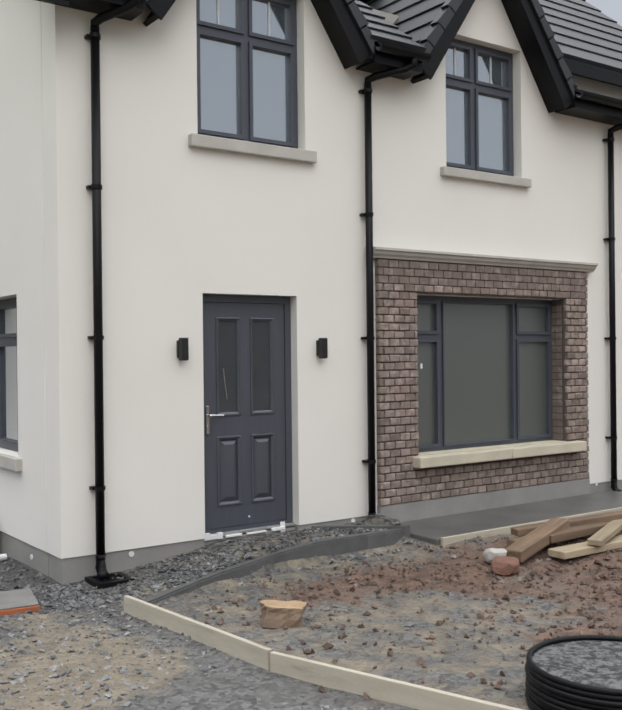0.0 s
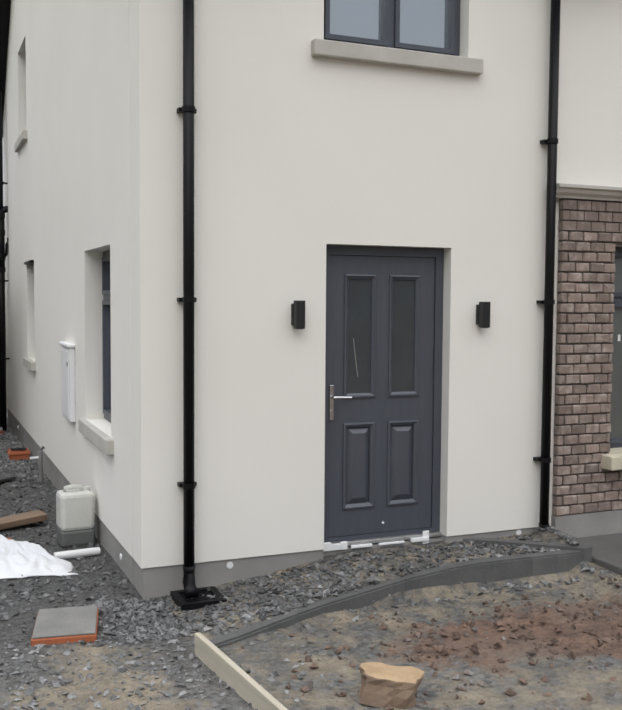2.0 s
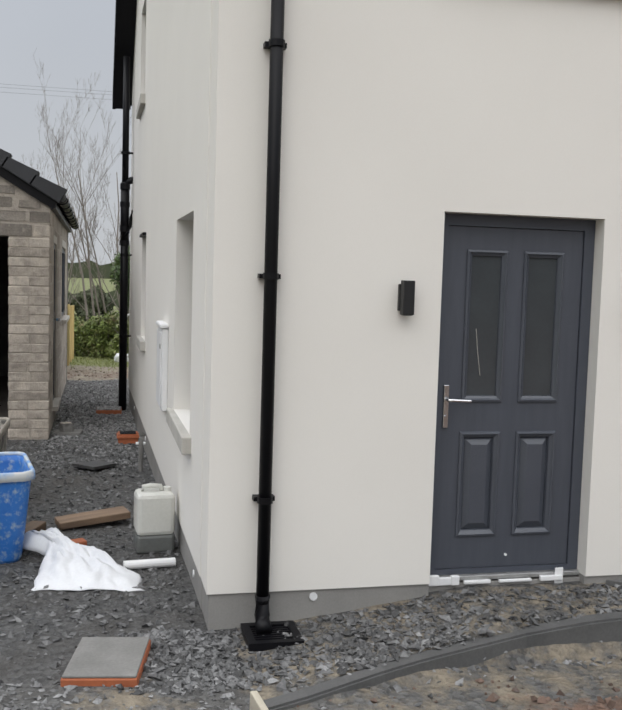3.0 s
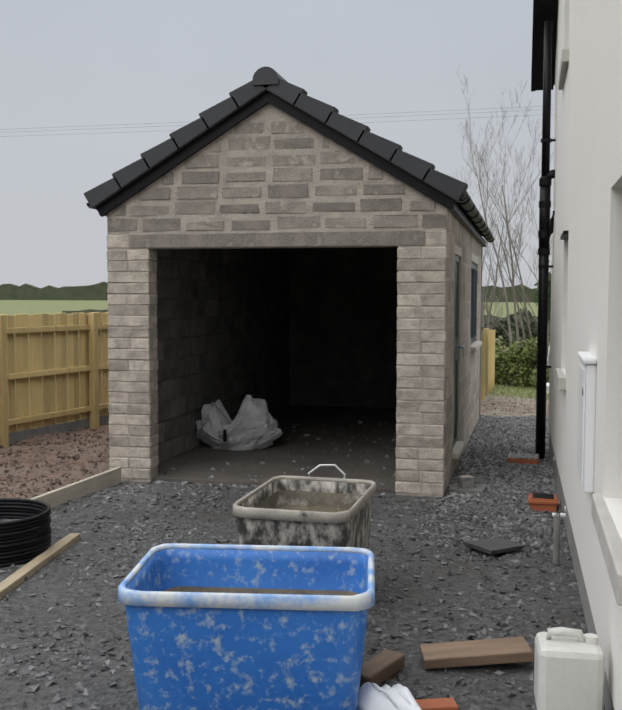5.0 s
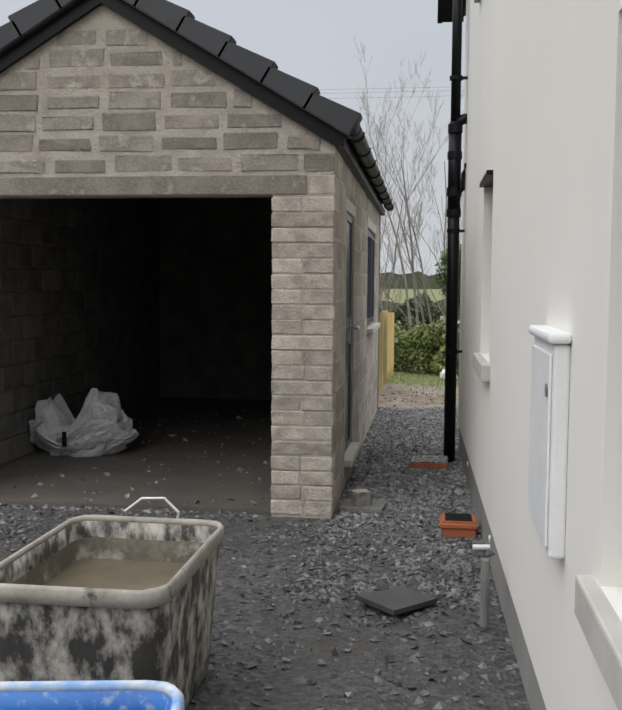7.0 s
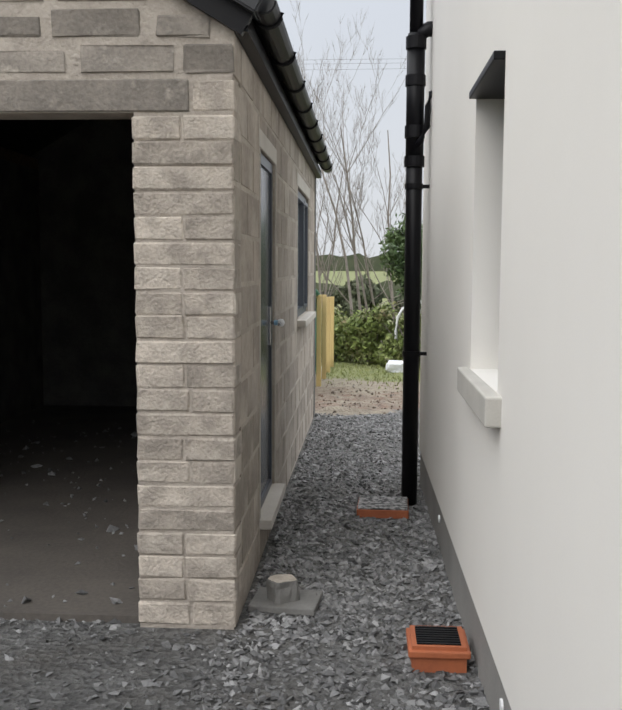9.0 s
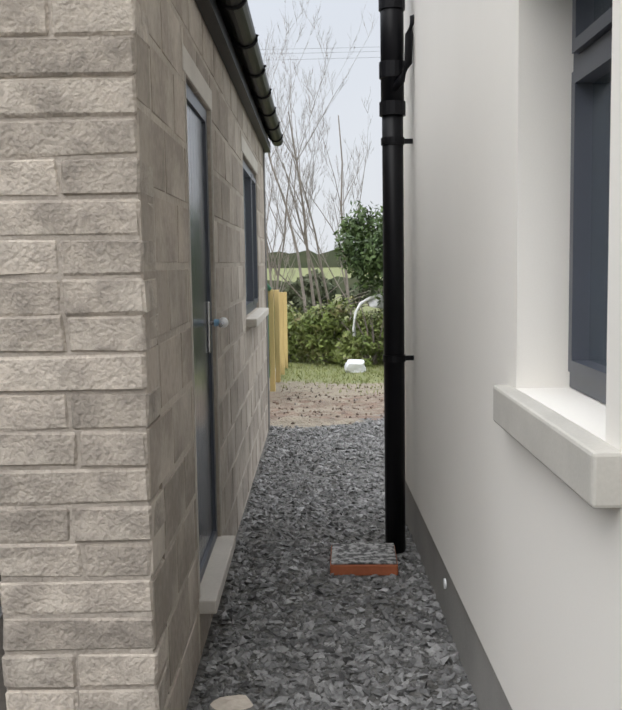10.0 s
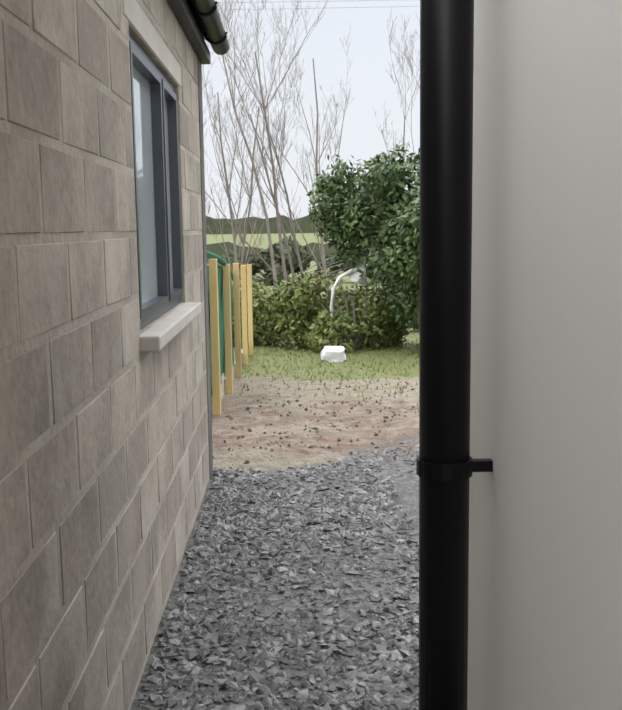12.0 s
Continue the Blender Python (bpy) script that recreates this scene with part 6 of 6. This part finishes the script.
def leafy(name, x, y, size, count, leaf, mat, seed, label, lift=0.0, stems=9):
    """A bush: short stems and many small leaves in uneven clumps."""
    rnd = np.random.RandomState(seed)
    z0 = ground_height(x, y) - 0.05
    t = thing(name, pose(x, y, z0), label, "bush" if "tree" not in name else "tree")
    bm = bmesh.new()
    r2 = random.Random(seed)
    for s in range(stems):
        a = r2.uniform(0, math.tau)
        top = Vector((math.cos(a) * size[0] * 0.5 * r2.random(), math.sin(a) * size[1] * 0.5 * r2.random(), size[2] * r2.uniform(0.6, 0.95)))
        tube(bm, [(0.05 * math.cos(a), 0.05 * math.sin(a), 0), tuple(top * 0.5 + Vector((0.05, 0, 0.05))), tuple(top)], 0.02, 5, radii=[0.03, 0.018, 0.006])
    part("stems" if lift < 0.5 else "trunk", bm, BARK, t)
    clumps = []
    for k in range(26):
        v = rnd.normal(size=3)
        v /= np.linalg.norm(v)
        v *= rnd.uniform(0.35, 1.0)
        clumps.append((v * np.array(size) * [0.5, 0.5, 0.5] + [0, 0, size[2] * 0.5 + lift], rnd.uniform(0.16, 0.34) * min(size)))
    verts, faces = [], []
    for i in range(count):
        c, r = clumps[rnd.randint(len(clumps))]
        d = rnd.normal(size=3)
        d /= np.linalg.norm(d)
        p = c + d * r * rnd.uniform(0.35, 1.15) ** 0.6
        if p[2] < 0.02:
            p[2] = rnd.uniform(0.02, 0.3)
        u = rnd.normal(size=3)
        u /= np.linalg.norm(u)
        w = np.cross(u, d)
        w /= np.linalg.norm(w) + 1e-6
        s = leaf * rnd.uniform(0.6, 1.3)
        b = len(verts)
        verts += [tuple(p - u * s), tuple(p + w * s * 0.45), tuple(p + u * s), tuple(p - w * s * 0.45)]
        faces.append((b, b + 1, b + 2, b + 3))
    me = bpy.data.meshes.new("crown")
    me.from_pydata([tuple(map(float, v)) for v in verts], [], faces)
    me.materials.append(mat)
    ob = new("crown", me)
    ob.parent = t


leafy("evergreen_tree", 4.30, 28.5, (2.0, 1.9, 2.6), 12000, 0.07, LEAF, 1, "dark evergreen tree with dense small leaves", 0.75)
leafy("evergreen_tree", 3.15, 29.6, (1.3, 1.2, 1.5), 4500, 0.06, LEAF, 2, "small dark evergreen tree leaning from the hedge", 1.6)
leafy("bramble_bush", 2.25, 30.0, (1.45, 1.2, 1.40), 5500, 0.055, SHRUB, 3, "tangled green bramble bush on rough grass")
leafy("bramble_bush", 3.55, 30.0, (1.6, 1.2, 1.1), 6500, 0.055, SHRUB, 4, "green bramble bush on rough grass")
leafy("bramble_bush", 1.3, 30.6, (1.5, 1.2, 1.0), 5500, 0.055, SHRUB, 5, "green bramble bush behind the fence")
leafy("bramble_bush", 5.0, 29.6, (1.8, 1.4, 1.2), 5000, 0.06, SHRUB, 6, "green bramble bush at the garden end")
leafy("bramble_bush", -0.4, 31.2, (2.2, 1.4, 1.2), 5000, 0.06, SHRUB, 7, "green bramble bush behind the fence")
leafy("bramble_bush", 3.2, 32.4, (4.2, 1.4, 0.9), 7000, 0.06, SHRUB, 8, "long overgrown bramble bank")
leafy("bramble_bush", 2.78, 29.05, (1.0, 0.6, 0.75), 2600, 0.05, SHRUB, 14, "low green bramble clump round the white pole")
leafy("hedge", 1.5, 52.0, (26, 2.0, 1.7), 16000, 0.16, HEDGE, 9, "trimmed field hedge in winter", 0, 30)
pole = thing("bent_pole", pose(2.82, 29.45, -0.35), "bent white plastic pole with a torn sheet in the brambles", "pole")
part("pole", tubed([(0, 0, 0), (-0.02, 0, 0.55), (0.01, 0, 0.85), (0.12, 0, 1.05), (0.32, 0.02, 1.16), (0.62, 0.03, 1.24)], 0.032, 8), WHITEP, pole, smooth=True)
bm = bmesh.new()
rag = [[bm.verts.new((0.26 + 0.30 * u + 0.05 * v, 0.03 + 0.05 * math.sin(u * 5 + v * 3), 1.14 + 0.08 * u - v * (0.16 + 0.14 * u))) for v in np.linspace(0, 1, 7)] for u in np.linspace(0, 1, 9)]
for r0, r1 in zip(rag, rag[1:]):
    for k in range(6):
        bm.faces.new((r0[k], r0[k + 1], r1[k + 1], r1[k]))
part("torn_sheet", bm, SHEET, pole, "torn white sheet", smooth=True).modifiers.new("thickness", "SOLIDIFY").thickness = 0.006


def far_band(name, x0, x1, y, z, h, mat, label, seed):
    """A long far hedge line with an uneven top."""
    bm = bmesh.new()
    n = 160
    rnd = random.Random(seed)
    rows = []
    for i in range(n + 1):
        x = x0 + (x1 - x0) * i / n
        k = h * (0.6 + 0.5 * abs(smooth_noise(i, seed, 0.31)) + 0.35 * rnd.random())
        rows.append([bm.verts.new((x, y, z - 1)), bm.verts.new((x, y + 0.5, z + k)), bm.verts.new((x, y + 5, z + k * 0.9)), bm.verts.new((x, y + 6, z - 1))])
    for a, b in zip(rows, rows[1:]):
        for k in range(3):
            bm.faces.new((a[k], b[k], b[k + 1], a[k + 1]))
    solid(name, bm, mat, label, "hedge", "structure")


far_band("backdrop_hedge", -420, 60, 300, 0.8, 5.0, HEDGE, "far field hedge line under the sky", 3)
far_band("backdrop_hedge", -60, 160, 120, -2.4, 2.4, HEDGE, "distant hedge across the field", 5)
# never in view: added so the front panes mirror dark green, not bare horizon
far_band("backdrop_hedge", -90, 110, -38, -0.5, 6.5, HEDGE, "tall unseen hedge added behind the camera for window reflections", 7)
power = thing("power_line", pose(0, 62, 0), "overhead power line on wooden poles across the field", "power line")
for x in (-120, 90):
    part("pole", tubed([(x, 0, -3), (x, 0, 16.2)], 0.14, 8, radii=[0.17, 0.11]), BARK, power)
    part("crossarm", boxed(x - 0.08, x + 0.08, -0.3, 3.0, 15.0, 15.2), BARK, power)
for k, z in enumerate((14.6, 14.9, 15.1)):
    part("cable", tubed([(-120 + 210 * i / 12, k * 1.1, z - (1.6 + 0.3 * k) * (1 - (i / 6 - 1) ** 2)) for i in range(13)], 0.006, 5), BLACK, power)


# ---- loose stone chips and clods ----
def scatter(name, spots, mat, label, category, smin, smax, seed, flat=0.45, level=None):
    """Many small angular stones on the ground, in one mesh."""
    rnd = np.random.RandomState(seed)
    base = np.array([(1, 0, 0), (-1, 0, 0), (0, 1, 0), (0, -1, 0), (0, 0, 1), (0, 0, -1)], float)
    tri = [(0, 2, 4), (2, 1, 4), (1, 3, 4), (3, 0, 4), (2, 0, 5), (1, 2, 5), (3, 1, 5), (0, 3, 5)]
    verts, faces = [], []
    for x, y in spots:
        s = smin + (smax - smin) * rnd.random() ** 2.2
        p = base * rnd.uniform(0.6, 1.3, (6, 1)) * [s, s * rnd.uniform(0.45, 0.9), s * flat] + rnd.normal(0, 0.15 * s, (6, 3))
        a, t = rnd.uniform(0, math.tau), rnd.normal(0, 0.35)
        ca, sa, ct, st = math.cos(a), math.sin(a), math.cos(t), math.sin(t)
        p = p @ np.array([[ct, 0, -st], [0, 1, 0], [st, 0, ct]]) @ np.array([[ca, sa, 0], [-sa, ca, 0], [0, 0, 1]])
        b = len(verts)
        z = (ground_height(x, y) if level is None else level) + s * flat * 0.35
        verts += [(float(q[0] + x), float(q[1] + y), float(q[2] + z)) for q in p]
        faces += [(b + i, b + j, b + k) for i, j, k in tri]
    me = bpy.data.meshes.new(name)
    me.from_pydata(verts, [], faces)
    me.materials.append(mat)
    tagged(new(name, me), label, category, kind="stuff")


def vary_by_island(m, amount):
    """Gives each loose piece of a joined mesh its own lightness."""
    n, l = m.node_tree.nodes, m.node_tree.links
    b = n["Principled BSDF"]
    source = b.inputs["Base Color"].links[0].from_socket
    g, hs, r = n.new("ShaderNodeNewGeometry"), n.new("ShaderNodeHueSaturation"), n.new("ShaderNodeMapRange")
    r.inputs["To Min"].default_value, r.inputs["To Max"].default_value = 1 - amount, 1 + amount
    l.new(g.outputs["Random Per Island"], r.inputs["Value"])
    l.new(r.outputs[0], hs.inputs["Value"])
    l.new(source, hs.inputs["Color"])
    l.new(hs.outputs[0], b.inputs["Base Color"])


for m_, a_ in ((CHIP, 0.5), (WETCHIP, 0.6), (CLOD, 0.4), (LEAF, 0.4), (SHRUB, 0.45), (HEDGE, 0.3)):
    vary_by_island(m_, a_)


def chip_spots(n, x0, x1, y0, y1, seed, keep):
    rnd = np.random.RandomState(seed)
    return [(x, y) for x, y in zip(rnd.uniform(x0, x1, n), rnd.uniform(y0, y1, n)) if rnd.random() < keep(x, y)]


def free(x, y):
    """Outside the house, the garage walls and the kerb."""
    return not (x > SX - 0.02 and FY - 0.02 < y < BACK) and not (GX0 - 0.02 < x < GX1 + 0.02 and GY0 - 0.03 < y < GY1) and not (x > 5.6 and 6.2 < y < FY)


def gravel_keep(x, y):
    c = zone_colour(x, y)
    return free(x, y) * max(0.0, 1 - 1.25 * c[2] - c[0] * 1.2 - c[1]) * (0.35 + 0.65 * ramp01(smooth_noise(x, y, 1.4) + 0.35, 0, 0.6))


loose = chip_spots(34000, 1.5, 2.75, 11.5, 21.0, 1, gravel_keep) + chip_spots(36000, -1.9, 5.6, 5.6, 14.0, 2, gravel_keep) + chip_spots(16000, 2.2, 5.6, 6.4, 7.1, 3, gravel_keep) + chip_spots(9000, 1.5, 4.5, 19.5, 21.5, 8, gravel_keep)
loose += chip_spots(1500, OX0 + 0.05, OX1 - 0.05, GY0 - 0.05, GY0 + 0.5, 31, lambda x, y: 1 - ramp01(y, GY0, GY0 + 0.5))
pick = np.random.RandomState(77).uniform(0.2, 0.8, len(loose))
scatter("gravel", [p for p, k in zip(loose, pick) if wetness(*p) < k], CHIP, "loose dry blue-grey stone chips", "gravel", 0.009, 0.034, 5)
scatter("gravel", [p for p, k in zip(loose, pick) if wetness(*p) >= k], WETCHIP, "loose dark wet stone chips", "gravel", 0.009, 0.034, 15)
scatter("gravel", chip_spots(16000, -1.0, 3.3, 2.0, 6.6, 4, lambda x, y: 0.55 * free(x, y) * (1 - red_zone(x, y)) * ramp01(smooth_noise(x, y, 1.1) + 0.2, 0, 0.4)), CHIP, "loose grey stone chips trodden into dirt", "gravel", 0.009, 0.03, 6)
scatter("soil_clods", chip_spots(13000, 2.9, 9.5, 2.0, 6.3, 5, lambda x, y: free(x, y) * min(1.0, 0.15 + red_zone(x, y))) + chip_spots(9000, -5.2, -1.85, 9.0, 18.5, 6, lambda x, y: red_zone(x, y)), CLOD, "reddish soil clods and stones", "soil", 0.006, 0.034, 7, 0.7)
scatter("soil_clods", chip_spots(1500, 1.5, 5.0, 19.8, 25.0, 7, lambda x, y: 0.8 * zone_colour(x, y)[2]), CLOD, "small stones and clods on bare dirt", "soil", 0.006, 0.026, 9, 0.8)

scatter("floor_debris", chip_spots(500, GX0 + 0.3, GX1 - 0.3, GY0 + 0.1, GY1 - 1, 17, lambda x, y: 0.6), CHIP, "small rubble and dust on the garage floor", "rubble", 0.01, 0.05, 18, 0.5, 0.006)


def grass_tufts():
    rnd = np.random.RandomState(12)
    verts, faces = [], []
    spots = chip_spots(6000, 1.4, 6.5, 22.5, 31.0, 13, lambda x, y: zone_colour(x, y)[1])
    for x, y in spots:
        z = ground_height(x, y)
        for k in range(3):
            a, h = rnd.uniform(0, math.tau), rnd.uniform(0.02, 0.07)
            dx, dy = math.cos(a), math.sin(a)
            b = len(verts)
            verts += [(float(x - dy * 0.006), float(y + dx * 0.006), z), (float(x + dy * 0.006), float(y - dx * 0.006), z), (float(x + dx * h * 0.6), float(y + dy * h * 0.6), float(z + h))]
            faces.append((b, b + 1, b + 2))
    me = bpy.data.meshes.new("grass")
    me.from_pydata(verts, [], faces)
    me.materials.append(GRASSMAT)
    tagged(new("grass", me), "short rough yellow-green grass", "grass", kind="stuff")


grass_tufts()


# ---- pieces of the walls ----
def brick_pieces():
    rnd = random.Random(21)
    course, length = (BZ1 - BZ0 - 0.004) / 31, 0.128
    i, z = 0, BZ0 + 0.004
    rest = bmesh.new()
    count = 0
    while z + course < BZ1 + 0.01:
        x = BX0 - (length / 2 if i % 2 else 0.0)
        while x < BX1:
            a, b = max(x, BX0), min(x + length - 0.009, BX1)
            x += length
            spans = [(a, b)]
            if z < BAY[3] and z + course > BAY[2] - 0.09:
                spans = [(p, min(q, BAY[0])) for p, q in spans if p < BAY[0]] + [(max(p, BAY[1]), q) for p, q in spans if q > BAY[1]]
            for p, q in spans:
                if q - p < 0.03:
                    continue
                y = FY - 0.058 + rnd.uniform(-0.003, 0.003)
                if count < 300:
                    piece("brick", piece_mesh("brick", round(q - p, 2), 0.05, course - 0.010, BRICK, 0.006, 0.003, rnd.randrange(3)), surround, pose(p, y, z))
                else:
                    box(rest, p, q, y, y + 0.05, z, z + course - 0.010)
                count += 1
        if BAY[2] < z + 0.03 < BAY[3] - 0.03:
            for k in (0, 1):
                y0 = FY - 0.006 + k * 0.085
                box(rest, BAY[1] - 0.012, BAY[1] + 0.002, y0, y0 + 0.078, z, z + course - 0.010)
        z += course
        i += 1
    ob = part("brick_rest", rest, BRICK, surround)
    ob["kind"] = "stuff"


brick_pieces()
garage_blocks()
